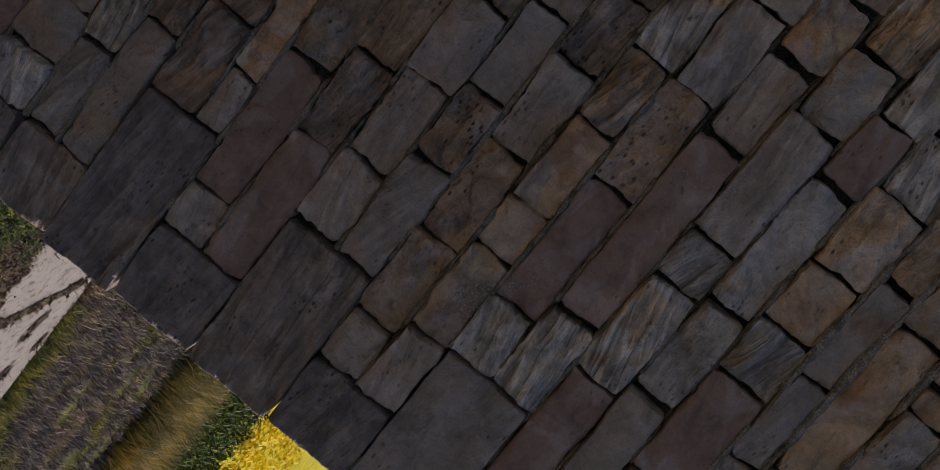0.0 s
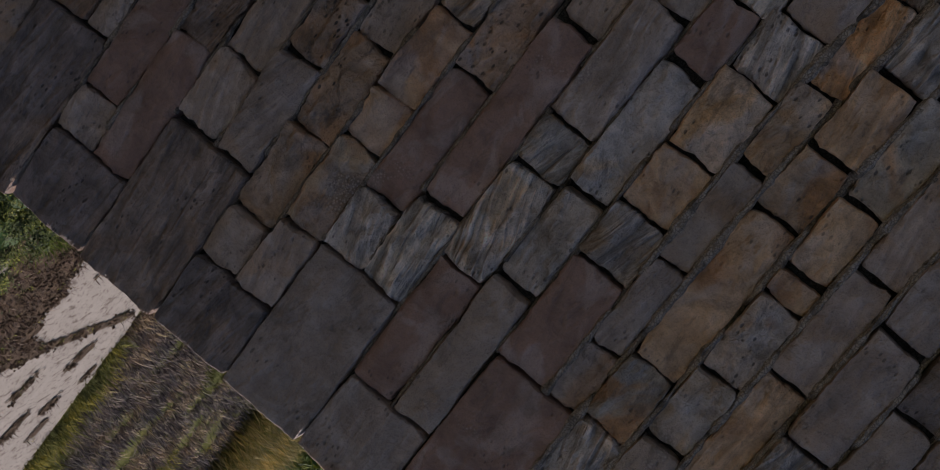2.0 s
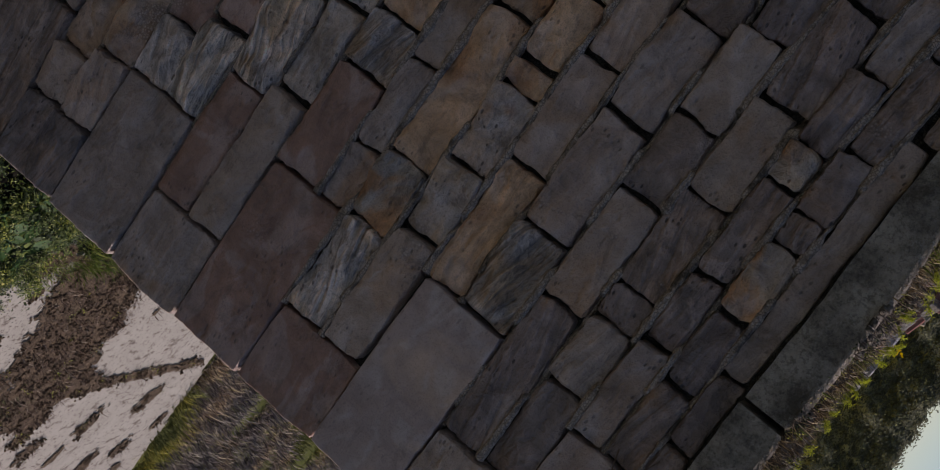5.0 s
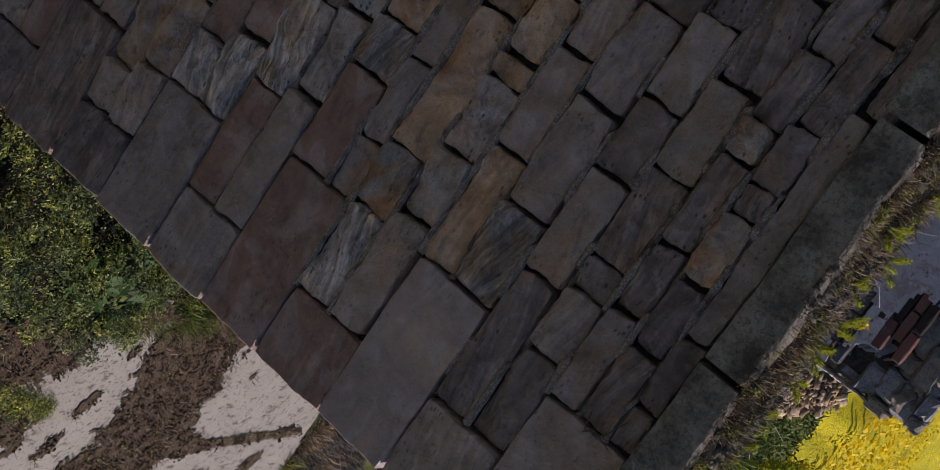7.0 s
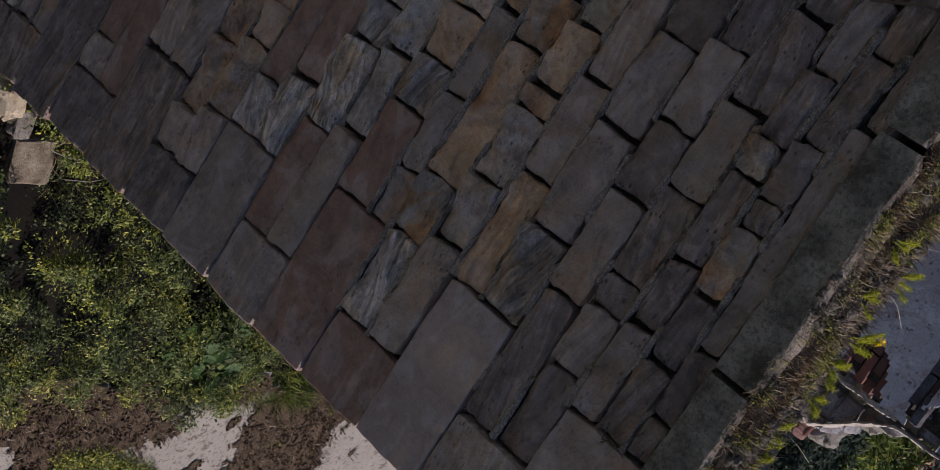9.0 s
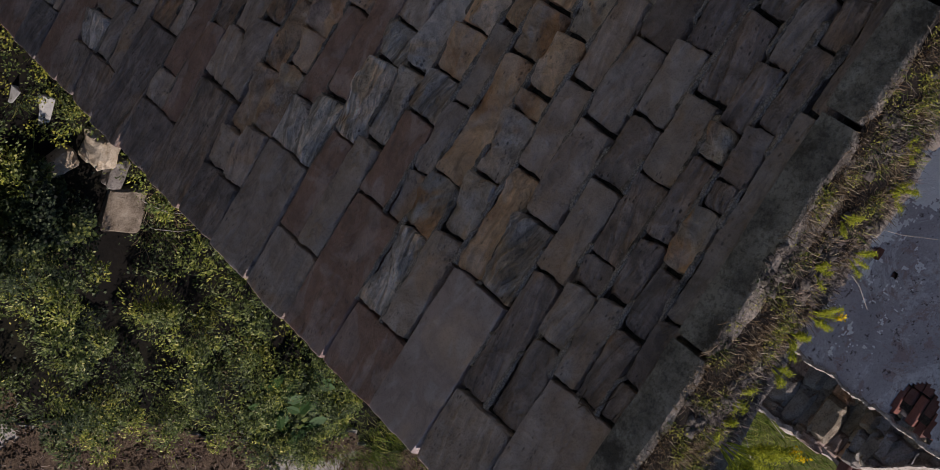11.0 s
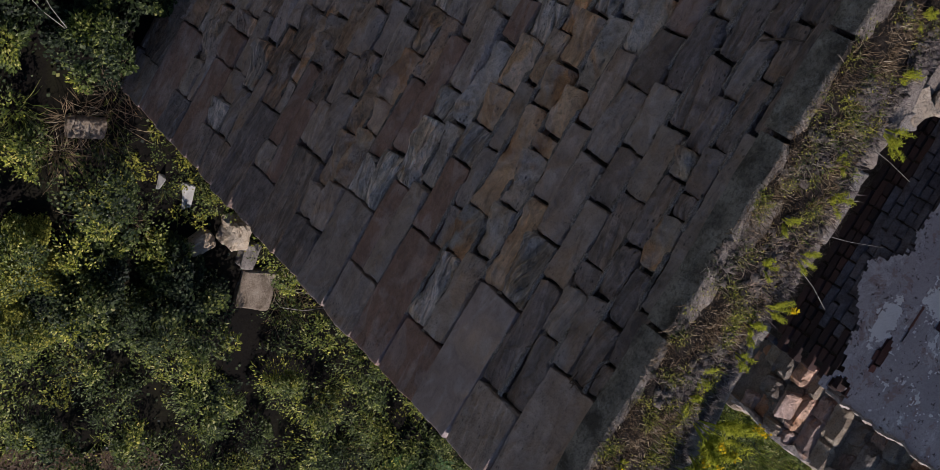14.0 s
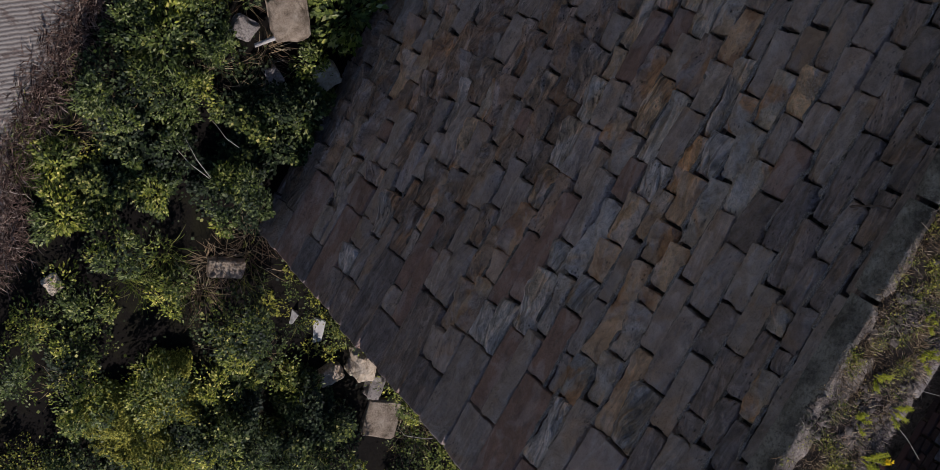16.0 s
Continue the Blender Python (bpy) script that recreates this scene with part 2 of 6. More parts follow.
def concrete_material(name, a, b, brushed):
    n = Nodes(name, 0.92, 0.2)
    p = n.world_pos()
    c = n.mix(n.noise(2.5, 6, 0.65, p), a, b)
    h = n.noise(50, 5, 0.7, p)
    if brushed:
        turn = n.t.nodes.new("ShaderNodeVectorRotate")
        turn.rotation_type = 'Z_AXIS'
        turn.inputs["Angle"].default_value = radians(-34)
        n.t.links.new(p, turn.inputs["Vector"])
        w = n.add("ShaderNodeTexWave", Vector=turn.outputs[0], Scale=10.5, Distortion=1.6, Detail=3.0)
        w.inputs["Detail Scale"].default_value = 1.5
        c = n.mix(n.math('MULTIPLY', n.ramp(w.outputs["Fac"], [(0.15, 1.0), (0.6, 0.0)]), 0.75), c, (0.10, 0.082, 0.07))
        h = n.math('ADD', h, w.outputs["Fac"])
    c = n.mix(n.ramp(n.noise(7, 8, 0.76, n.scaled((1.6, 0.8, 1.0), p)), [(0.545, 0.0), (0.60, 0.85)]), c, (0.10, 0.072, 0.058))
    c = n.mix(n.ramp(n.noise(22, 6, 0.75, p), [(0.565, 0.0), (0.63, 0.85)]), c, (0.09, 0.068, 0.055))
    c = n.mix(n.ramp(n.noise(60, 4, 0.7, p), [(0.3, 0.5), (0.5, 0.0)]), c, (0.2, 0.17, 0.15))
    return n.color(c).bump(h, 0.5, 0.008).m


CONCRETE = concrete_material("worn_concrete", (0.24, 0.21, 0.178), (0.38, 0.34, 0.292), False)
BRUSHED = concrete_material("brushed_concrete", (0.20, 0.176, 0.15), (0.28, 0.252, 0.217), True)


def leaf_material(name, stops, rough=0.62, trans=0.07, patch=0.0, patch_scale=3.2):
    n = Nodes(name, rough, 0.17)
    c = n.ramp(n.island(), stops)
    # Noise patches vary the growth and put shaded hollows into the colour.
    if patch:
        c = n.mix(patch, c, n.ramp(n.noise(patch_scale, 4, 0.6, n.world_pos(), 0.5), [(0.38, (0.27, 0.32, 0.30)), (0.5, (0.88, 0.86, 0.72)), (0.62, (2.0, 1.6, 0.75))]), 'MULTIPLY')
    n.color(c)
    n.b.inputs["Subsurface Weight"].default_value = 0.0
    tr = n.add("ShaderNodeBsdfTranslucent", Color=c)
    mx = n.t.nodes.new("ShaderNodeMixShader")
    mx.inputs[0].default_value = trans
    n.t.links.new(n.b.outputs[0], mx.inputs[1])
    n.t.links.new(tr.outputs[0], mx.inputs[2])
    n.t.links.new(mx.outputs[0], n.t.nodes["Material Output"].inputs[0])
    return n.m


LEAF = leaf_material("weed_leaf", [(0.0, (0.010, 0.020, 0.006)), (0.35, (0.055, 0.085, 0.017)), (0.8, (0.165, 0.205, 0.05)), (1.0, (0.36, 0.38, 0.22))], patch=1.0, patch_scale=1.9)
# Near-black leaf: the shade of hollows is put into the clover's colour.
LEAF_DARK = leaf_material("shade_dark_clover_leaf", [(0.0, (0.006, 0.012, 0.005)), (0.5, (0.022, 0.040, 0.012)), (0.9, (0.085, 0.112, 0.045)), (1.0, (0.24, 0.26, 0.16))], patch=1.0, patch_scale=2.3)
LEAF_YELLOW = leaf_material("moss_leaf", [(0.0, (0.07, 0.08, 0.012)), (0.5, (0.20, 0.20, 0.025)), (1.0, (0.42, 0.38, 0.06))])
LEAF_BRIGHT = leaf_material("groundsel_leaf", [(0.0, (0.17, 0.20, 0.018)), (0.5, (0.38, 0.40, 0.035)), (1.0, (0.58, 0.58, 0.06))], 0.7, 0.35)
DRY = leaf_material("dry_grass_blade", [(0.0, (0.07, 0.047, 0.028)), (0.5, (0.19, 0.13, 0.075)), (0.85, (0.30, 0.225, 0.13)), (1.0, (0.46, 0.38, 0.26))], 0.85, 0.12)
TOP_DRY = leaf_material("dead_turf_blade", [(0.0, (0.022, 0.015, 0.010)), (0.4, (0.11, 0.072, 0.040)), (0.8, (0.25, 0.175, 0.095)), (1.0, (0.48, 0.39, 0.27))], 0.85, 0.08)
LAWN = leaf_material("lit_grass_blade", [(0.0, (0.035, 0.06, 0.01)), (0.4, (0.10, 0.145, 0.018)), (0.8, (0.22, 0.25, 0.035)), (1.0, (0.36, 0.33, 0.13))], 0.7, 0.2, 0.35)
GRASS = leaf_material("grass_blade", [(0.0, (0.04, 0.065, 0.012)), (0.5, (0.10, 0.135, 0.022)), (0.9, (0.21, 0.22, 0.045)), (1.0, (0.36, 0.32, 0.14))], 0.75, 0.2)
HEATH = leaf_material("bleached_heath_blade", [(0.0, (0.032, 0.024, 0.028)), (0.35, (0.105, 0.082, 0.086)), (0.7, (0.22, 0.175, 0.168)), (0.9, (0.42, 0.36, 0.31)), (1.0, (0.17, 0.16, 0.06))], 0.85, 0.08, 0.5, 1.1)
HEATH_OLIVE = leaf_material("olive_heath_blade", [(0.0, (0.06, 0.065, 0.018)), (0.5, (0.16, 0.165, 0.04)), (1.0, (0.34, 0.31, 0.11))], 0.85, 0.1, 0.7, 1.3)
TAWNY = leaf_material("tawny_grass_blade", [(0.0, (0.10, 0.12, 0.035)), (0.35, (0.22, 0.19, 0.06)), (0.65, (0.38, 0.28, 0.12)), (1.0, (0.54, 0.43, 0.24))], 0.8, 0.15, 0.6, 0.5)
PETAL = leaf_material("yellow_petal", [(0.0, (0.66, 0.42, 0.0)), (1.0, (0.82, 0.58, 0.004))], 0.6, 0.2)
TWIG = flat_mix("bleached_twig", [(0.3, (0.22, 0.19, 0.16)), (0.6, (0.38, 0.34, 0.29)), (0.8, (0.5, 0.46, 0.4))], 25)
BARK_WHITE = flat_mix("bleached_wood", [(0.3, (0.38, 0.35, 0.31)), (0.6, (0.6, 0.57, 0.52)), (0.8, (0.7, 0.67, 0.62))], 20)
STALK = flat_mix("brown_stalk", [(0.3, (0.10, 0.065, 0.045)), (0.7, (0.22, 0.14, 0.10))], 30)


# ---- mesh helpers ----
def mesh(name, verts, faces, mats=(), smooth=False):
    me = bpy.data.meshes.new(name)
    me.from_pydata([tuple(v) for v in verts], [], [tuple(f) for f in faces])
    for m in mats:
        me.materials.append(m)
    if smooth:
        me.shade_smooth()
    me.update()
    return me


def part(name, me, parent=None, label="", at=None):
    """Links a mesh as one object, under a thing where one is given."""
    ob = new(name, me)
    if at is not None:
        ob.matrix_world = at
    if parent is not None:
        ob.parent = parent
    if label:
        ob["label"] = label
    return ob


def from_bm(name, bm, mat, smooth=False):
    me = bpy.data.meshes.new(name)
    bm.to_mesh(me)
    bm.free()
    me.materials.append(mat)
    if smooth:
        me.shade_smooth()
    return me


def sm(a, b, x):
    t = min(1.0, max(0.0, (x - a) / (b - a)))
    return t * t * (3 - 2 * t)


def nz(x, y=0.0, z=0.0):
    return noise.noise(Vector((x, y, z)))


def face_relief(x, z, seed, hewn):
    """How far a hewn face stands out at a point: soft swells, flaked steps and a little tooling, by its own tilt."""
    t = 0.9 * (nz(seed, 7.1) + 0.1)
    u, v = x * math.cos(t) + z * math.sin(t), z * math.cos(t) - x * math.sin(t)
    swell = nz(u * 4.0 + seed, v * 8.5, seed)
    k = 2.6 * nz(u * 3.2 + seed * 1.7, v * 9.0, seed + 4.0) + 0.7 * nz(u * 11, v * 17, seed)
    f = k - math.floor(k)
    step = math.floor(k) + sm(0.55, 0.85, f)
    return hewn * (0.85 * swell + 0.42 * step + 0.28 * nz(u * 13 + seed, v * 30, 3.3) + 0.12 * nz(u * 40, v * 60, seed))


def block_mesh(name, w, h, depth, mat, seed, rough=0.006, bulge=0.006, worn=0.012, cell=0.024, jag=1.0, roll=0.0):
    """A dressed stone with its face to -y: an uneven outline, worn arrises and a hewn face. Its origin is the middle of the face."""
    nx, ny = max(3, min(44, round(w / cell))), max(3, min(24, round(h / cell)))
    us = [-1.0, -1.0 + 2 * min(worn, w * 0.2) / w] + [-1 + 2 * (i + 1) / nx for i in range(nx - 1) if worn * 1.6 < w * (i + 1) / nx < w - worn * 1.6] + [1.0 - 2 * min(worn, w * 0.2) / w, 1.0]
    vs = [-1.0, -1.0 + 2 * min(worn, h * 0.2) / h] + [-1 + 2 * (i + 1) / ny for i in range(ny - 1) if worn * 1.6 < h * (i + 1) / ny < h - worn * 1.6] + [1.0 - 2 * min(worn, h * 0.2) / h, 1.0]
    verts, faces = [], []
    cols, rows = len(us), len(vs)
    tip = 0.5 + 0.5 * nz(seed, 1.5)
    for j, v in enumerate(vs):
        for i, u in enumerate(us):
            rim = i in (0, cols - 1) or j in (0, rows - 1)
            x0, z0 = u * w / 2, v * h / 2
            x = x0 + jag * (0.008 * nz(z0 * 11 + seed, u * 0.7, seed) + 0.004 * nz(z0 * 45 + seed, u, 3.0)) * (abs(u) ** 3) - 0.004 * u * (abs(v) ** 6) * (abs(u) ** 6)
            z = z0 + jag * (0.006 * nz(x0 * 8 + seed * 2.1, v * 0.7, seed + 5) + 0.003 * nz(x0 * 40 + seed, v, 6.0)) * (abs(v) ** 3) - 0.004 * v * (abs(v) ** 6) * (abs(u) ** 6)
            near = min(w / 2 - abs(x0), h / 2 - abs(z0))
            y = -bulge * (1 - u ** 4) * (1 - v ** 4) - face_relief(x0, z0, seed, rough) + rough * (tip * u + (1 - tip) * v) * 0.8
            y += roll * math.exp(-max(0.0, near) / (0.6 * roll + 0.004)) * (0.6 + 0.8 * nz(x0 * 9, z0 * 9, seed + 2))
            y = min(y, 0.010)
            if rim:
                y = max(y, 0.0) + worn * 0.9 + 0.002 * nz(x * 18, z * 18, seed)
            verts.append((x, y, z))
    for j in range(rows - 1):
        for i in range(cols - 1):
            a = j * cols + i
            faces.append((a, a + 1, a + cols + 1, a + cols))
    ring = [i for i in range(cols)] + [j * cols + cols - 1 for j in range(1, rows)] + [(rows - 1) * cols + i for i in range(cols - 2, -1, -1)] + [j * cols for j in range(rows - 2, 0, -1)]
    n0 = len(verts)
    for k in ring:
        x, y, z = verts[k]
        verts.append((x, depth, z))
    m = len(ring)
    for k in range(m):
        k2 = (k + 1) % m
        faces.append((ring[k], n0 + k, n0 + k2, ring[k2]))
    faces.append(tuple(n0 + k for k in range(m)))
    me = mesh(name, verts, faces, (mat,), True)
    me.set_sharp_from_angle(angle=radians(38))
    return me


def rock_mesh(name, sx, sy, sz, mat, seed, cuts=2, sharp=0.28):
    """A broken angular stone that stands on z = 0."""
    bm = bmesh.new()
    bmesh.ops.create_cube(bm, size=1)
    bmesh.ops.subdivide_edges(bm, edges=bm.edges[:], cuts=cuts, use_grid_fill=True)
    for v in bm.verts:
        c = v.co
        k = 1 + sharp * nz(c.x * 2.1 + seed, c.y * 2.1, c.z * 2.1 + seed) + 0.5 * sharp * nz(c.x * 5 + seed, c.y * 5 + seed, c.z * 5)
        v.co = Vector((c.x * sx * k, c.y * sy * k, (c.z + 0.45) * sz * k))
    bmesh.ops.bevel(bm, geom=[e for e in bm.edges if e.calc_face_angle(0) > 0.9], offset=0.12 * min(sx, sy, sz), segments=1, affect='EDGES')
    return from_bm(name, bm, mat)


def wedge_mesh(name, sx, sy, sz, mat, seed):
    """A broken wedge of stone with one sharp upper corner."""
    bm = bmesh.new()
    base = [bm.verts.new((x * sx * (1 + 0.2 * nz(seed, k)), y * sy, -0.3 * sz)) for k, (x, y) in enumerate(((-0.5, -0.5), (0.5, -0.35), (0.42, 0.5), (-0.4, 0.55)))]
    ridge = [bm.verts.new((-0.42 * sx, 0.05 * sy, 0.95 * sz)), bm.verts.new((0.30 * sx, 0.12 * sy, 0.45 * sz))]
    bm.faces.new(base[::-1])
    bm.faces.new((base[0], base[1], ridge[1], ridge[0]))
    bm.faces.new((base[1], base[2], ridge[1]))
    bm.faces.new((base[2], base[3], ridge[0], ridge[1]))
    bm.faces.new((base[3], base[0], ridge[0]))
    bmesh.ops.bevel(bm, geom=bm.edges[:], offset=0.06 * min(sx, sy, sz), segments=1, affect='EDGES')
    return from_bm(name, bm, mat)


def box_mesh(name, a, b, mat):
    bm = bmesh.new()
    bmesh.ops.create_cube(bm, size=1, matrix=Matrix.Translation([(p + q) / 2 for p, q in zip(a, b)]) @ Matrix.Diagonal([q - p for p, q in zip(a, b)] + [1]))
    return from_bm(name, bm, mat)


def tube_mesh(name, pts, r0, r1, mat, sides=6):
    """A tapered stick along a line of points."""
    verts, faces = [], []
    n = len(pts)
    for i, p in enumerate(pts):
        p = Vector(p)
        t = (Vector(pts[min(n - 1, i + 1)]) - Vector(pts[max(0, i - 1)])).normalized()
        s = t.cross(Vector((0.31, 0.2, 0.93))).normalized()
        q = t.cross(s)
        r = r0 + (r1 - r0) * i / (n - 1)
        for k in range(sides):
            a = 2 * math.pi * k / sides
            verts.append(p + r * (math.cos(a) * s + math.sin(a) * q))
    for i in range(n - 1):
        for k in range(sides):
            k2 = (k + 1) % sides
            faces.append((i * sides + k, i * sides + k2, (i + 1) * sides + k2, (i + 1) * sides + k))
    faces.append(tuple(range(sides)))
    faces.append(tuple((n - 1) * sides + k for k in range(sides)))
    return mesh(name, verts, faces, (mat,), True)


# Leaf templates: x across, y along from the stalk, z up.
LEAF_T = (np.array([(0, 0, 0), (0.34, 0.45, 0.07), (0, 0.5, -0.03), (-0.34, 0.45, 0.07), (0, 1, -0.1)]), [(0, 1, 4, 2), (0, 2, 4, 3)])
ROUND_T = (np.array([(0, 0, 0), (0.42, 0.3, 0.05), (0.42, 0.75, 0.05), (0, 1, 0), (-0.42, 0.75, 0.05), (-0.42, 0.3, 0.05)]), [(0, 1, 2, 3), (0, 3, 4, 5)])
QUAD_T = (np.array([(0, 0, 0), (0.5, 0.5, 0.08), (0, 1, 0), (-0.5, 0.5, 0.05)]), [(0, 1, 2, 3)])
POINT_T = (np.array([(0, 0, 0), (0.30, 0.42, 0.09), (0, 1, -0.06), (-0.30, 0.46, 0.05)]), [(0, 1, 2, 3)])
BLADE_T = (np.array([(-0.5, 0, 0), (0.5, 0, 0), (-0.38, 0.55, -0.02), (0.38, 0.55, -0.02), (0, 1, -0.22)]), [(0, 1, 3, 2), (2, 3, 4)])
rng = np.random.default_rng(7)


def scatter_mesh(name, template, pos, azim, pitch, length, width, mat):
    """Many small leaves or blades in one mesh: each at pos, turned by azim, raised by pitch (radians), with its length and width."""
    tv, tf = template
    n, k = len(pos), len(tv)
    ca, sa, cp, sp = np.cos(azim), np.sin(azim), np.cos(pitch), np.sin(pitch)
    along = np.stack([-sa * cp, ca * cp, sp], 1)
    across = np.stack([ca, sa, 0 * ca], 1)
    upv = np.cross(across, along)
    v = pos[:, None, :] + tv[None, :, 0:1] * (across * width[:, None])[:, None, :] + tv[None, :, 1:2] * (along * length[:, None])[:, None, :] + tv[None, :, 2:3] * (upv * length[:, None])[:, None, :]
    me = bpy.data.meshes.new(name)
    sizes = np.array([len(f) for f in tf])
    loops = np.concatenate([np.array(f) for f in tf])
    me.vertices.add(n * k)
    me.vertices.foreach_set("co", v.astype(np.float32).ravel())
    me.loops.add(n * len(loops))
    me.loops.foreach_set("vertex_index", (loops[None, :] + k * np.arange(n)[:, None]).astype(np.int32).ravel())
    me.polygons.add(n * len(tf))
    starts = np.concatenate([[0], np.cumsum(sizes)[:-1]])
    me.polygons.foreach_set("loop_start", (starts[None, :] + len(loops) * np.arange(n)[:, None]).astype(np.int32).ravel())
    me.materials.append(mat)
    me.update(calc_edges=True)
    me.validate()
    return me


# ---- ground ----
def ground_z(x, y):
    d = max(0.0, 0.45 * x + 0.89 * y)
    return -1.85 * (1 - math.exp(-d / 18))


def ground_za(x, y):
    return -1.85 * (1 - np.exp(-np.maximum(0.0, 0.45 * x + 0.89 * y) / 18))


def spaced(a, b, near, far):
    """Grid lines, close together near the house and wide apart towards the horizon."""
    out, s = [0.0], near
    while out[-1] < b:
        out.append(out[-1] + s)
        s = min(far, s * 1.12) if out[-1] > 8 else s
    neg, s = [0.0], near
    while neg[-1] > a:
        neg.append(neg[-1] - s)
        s = min(far, s * 1.12) if neg[-1] < -5 else s
    return neg[:0:-1] + out


gx, gy = spaced(-1500, 1500, 0.2, 120), spaced(-1200, 2200, 0.2, 120)
gv = [(x, y, ground_z(x, y) + 0.03 * nz(x * 1.3, y * 1.3) * (1 if abs(x) + abs(y) < 40 else 0)) for y in gy for x in gx]
gf = [(j * len(gx) + i, j * len(gx) + i + 1, (j + 1) * len(gx) + i + 1, (j + 1) * len(gx) + i) for j in range(len(gy) - 1) for i in range(len(gx) - 1)]
ground = tagged(part("ground", mesh("ground", gv, gf, (SOIL,), True)), "weedy earth, near-black in place of shade, falling gently away from the ruin", "ground", kind="structure")


def slab_sheet(name, x0, x1, y0, y1, mat, lift, step=0.12, hole=None):
    """A thin sheet of paving that follows the ground, with a ragged edge."""
    nx, ny = int((x1 - x0) / step) + 1, int((y1 - y0) / step) + 1
    idx, verts, faces = {}, [], []

    def at(i, j):
        if (i, j) not in idx:
            x, y = x0 + i * step, y0 + j * step
            x, y = x + 0.7 * step * nz(x * 0.9 / step, y * 0.9 / step, 3.0), y + 0.7 * step * nz(x * 0.9 / step, y * 0.9 / step, 8.0)
            idx[i, j] = len(verts)
            verts.append((x, y, ground_z(x, y) + lift))
        return idx[i, j]
    for j in range(ny):
        for i in range(nx):
            x, y = x0 + (i + 0.5) * step, y0 + (j + 0.5) * step
            if hole is None or not hole(x, y):
                faces.append((at(i, j), at(i + 1, j), at(i + 1, j + 1), at(i, j + 1)))
    return mesh(name, verts, faces, (mat,))


def track_edge(x, y):
    """True off the concrete of the track that passes beside and behind the house."""
    n = 0.22 * nz(x * 1.6, y * 1.6, 2.0) + 0.10 * nz(x * 5, y * 5, 4.0)
    near = 3.02 + n + 0.05 * sm(2.0, 4.0, y) - 0.2 * math.exp(-((y - 1.6) / 0.5) ** 2)
    return x < near or y > 10.56 + 0.3 * n or y < -1.0


track = part("track_pavement", slab_sheet("track_pavement", 2.4, 12.0, -1.0, 11.0, CONCRETE, 0.035, 0.05, track_edge))
tagged(track, "pale worn concrete farm track with soil and moss on it", "track", kind="structure")
sol = track.modifiers.new("thick", 'SOLIDIFY')
sol.thickness, sol.offset = 0.05, -1


def yard_edge(x, y):
    n = 0.12 * nz(x * 2.1, y * 2.1, 9.0) + 0.05 * nz(x * 7, y * 7, 1.0)
    return y > -1.90 + n + 0.26 * sm(0.1, 0.9, x)


yard = part("yard_pavement", slab_sheet("yard_pavement", -7.0, 2.4, -6.0, -1.3, BRUSHED, 0.035, 0.04, yard_edge))
tagged(yard, "brushed concrete yard strip with scattered dirt", "pavement", kind="structure")
sol = yard.modifiers.new("thick", 'SOLIDIFY')
sol.thickness, sol.offset = 0.05, -1


# Drifts of leaf mould lying on the track.
STREAKS = ((5.53, 8.61, 0.34), (6.15, 9.75, 0.30), (6.36, 9.13, 0.30), (5.36, 9.60, 0.26), (5.39, 7.43, 0.34), (5.84, 10.28, 0.22), (5.74, 7.72, 0.30), (6.6, 10.0, 0.3), (6.0, 8.3, 0.2), (3.46, 5.97, 0.15), (4.10, 5.73, 0.20), (4.57, 5.6, 0.24), (4.52, 5.1, 0.24), (3.9, 8.35, 0.13))


def drift(x, y):
    """False where leaf mould lies: one broad drift across the track, a mossy slab joint, slanting streaks and the track's edge."""
    k = 0.30 * nz(x * 2.0, y * 2.0, 5.0) + 0.26 * nz(x * 6, y * 6, 6.0) + 0.24 * nz(x * 15, y * 15, 6.0) + 0.22 * nz(x * 31, y * 31, 3.0)
    a = abs(y - 7.02 - 0.25 * sm(4.4, 4.8, x)) / (0.80 - 0.22 * math.exp(-((x - 4.28) / 0.16) ** 2)) - 1.0 if 3.0 < x < 5.0 else 9.0
    a = min(a, math.hypot((x - 4.95) / 0.35, (y - 6.8) / 0.9) - 1.0, math.hypot((x - 3.4) / 0.5, (y - 4.25) / 0.9) - 1.0, math.hypot((x - 4.25) / 0.30, (y - 4.6) / 0.55) - 1.0)
    b = 0.7 * (abs(x - 4.88) / (0.07 + 0.10 * sm(8.6, 7.6, y)) - 1.0) if 6.8 < y < 10.35 else 9.0
    c = (x - 3.14 - 0.14 * nz(1.0, y * 2.0)) / 0.22
    d = min(math.hypot((x - 3.9) / 0.9, (y - 4.0) / 0.5), math.hypot((x - 3.3) / 0.45, (y - 3.1) / 0.9), math.hypot((x - 3.25) / 0.5, (y - 0.6) / 0.55)) - 1.0
    e = min(math.hypot((0.57 * (x - p) + 0.82 * (y - q)) / (0.46 * r_), (-0.82 * (x - p) + 0.57 * (y - q)) / (0.85 * r_)) for p, q, r_ in STREAKS) - 0.80 + 0.7 * k
    return min(a, b, c, d, e) + k > 0 or track_edge(x, y)


soil_drift = part("soil_drift", slab_sheet("soil_drift", 2.6, 9.0, -0.9, 10.6, MOULD, 0.049, 0.024, drift))
tagged(soil_drift, "brown leaf mould and moss lying on the concrete track", "soil", kind="stuff")


# ---- the front wall ----
TOP = 5.27          # underside of the coping
THICK = 0.46
wall = part("wall_front", box_mesh("wall_front", (-8.0, 0.055, -0.6), (-0.09, THICK, TOP + 0.06), MORTAR))
tagged(wall, "ruined sandstone house wall in coursed blocks, in shade", "wall", kind="structure")
tally = {"stone": 0}


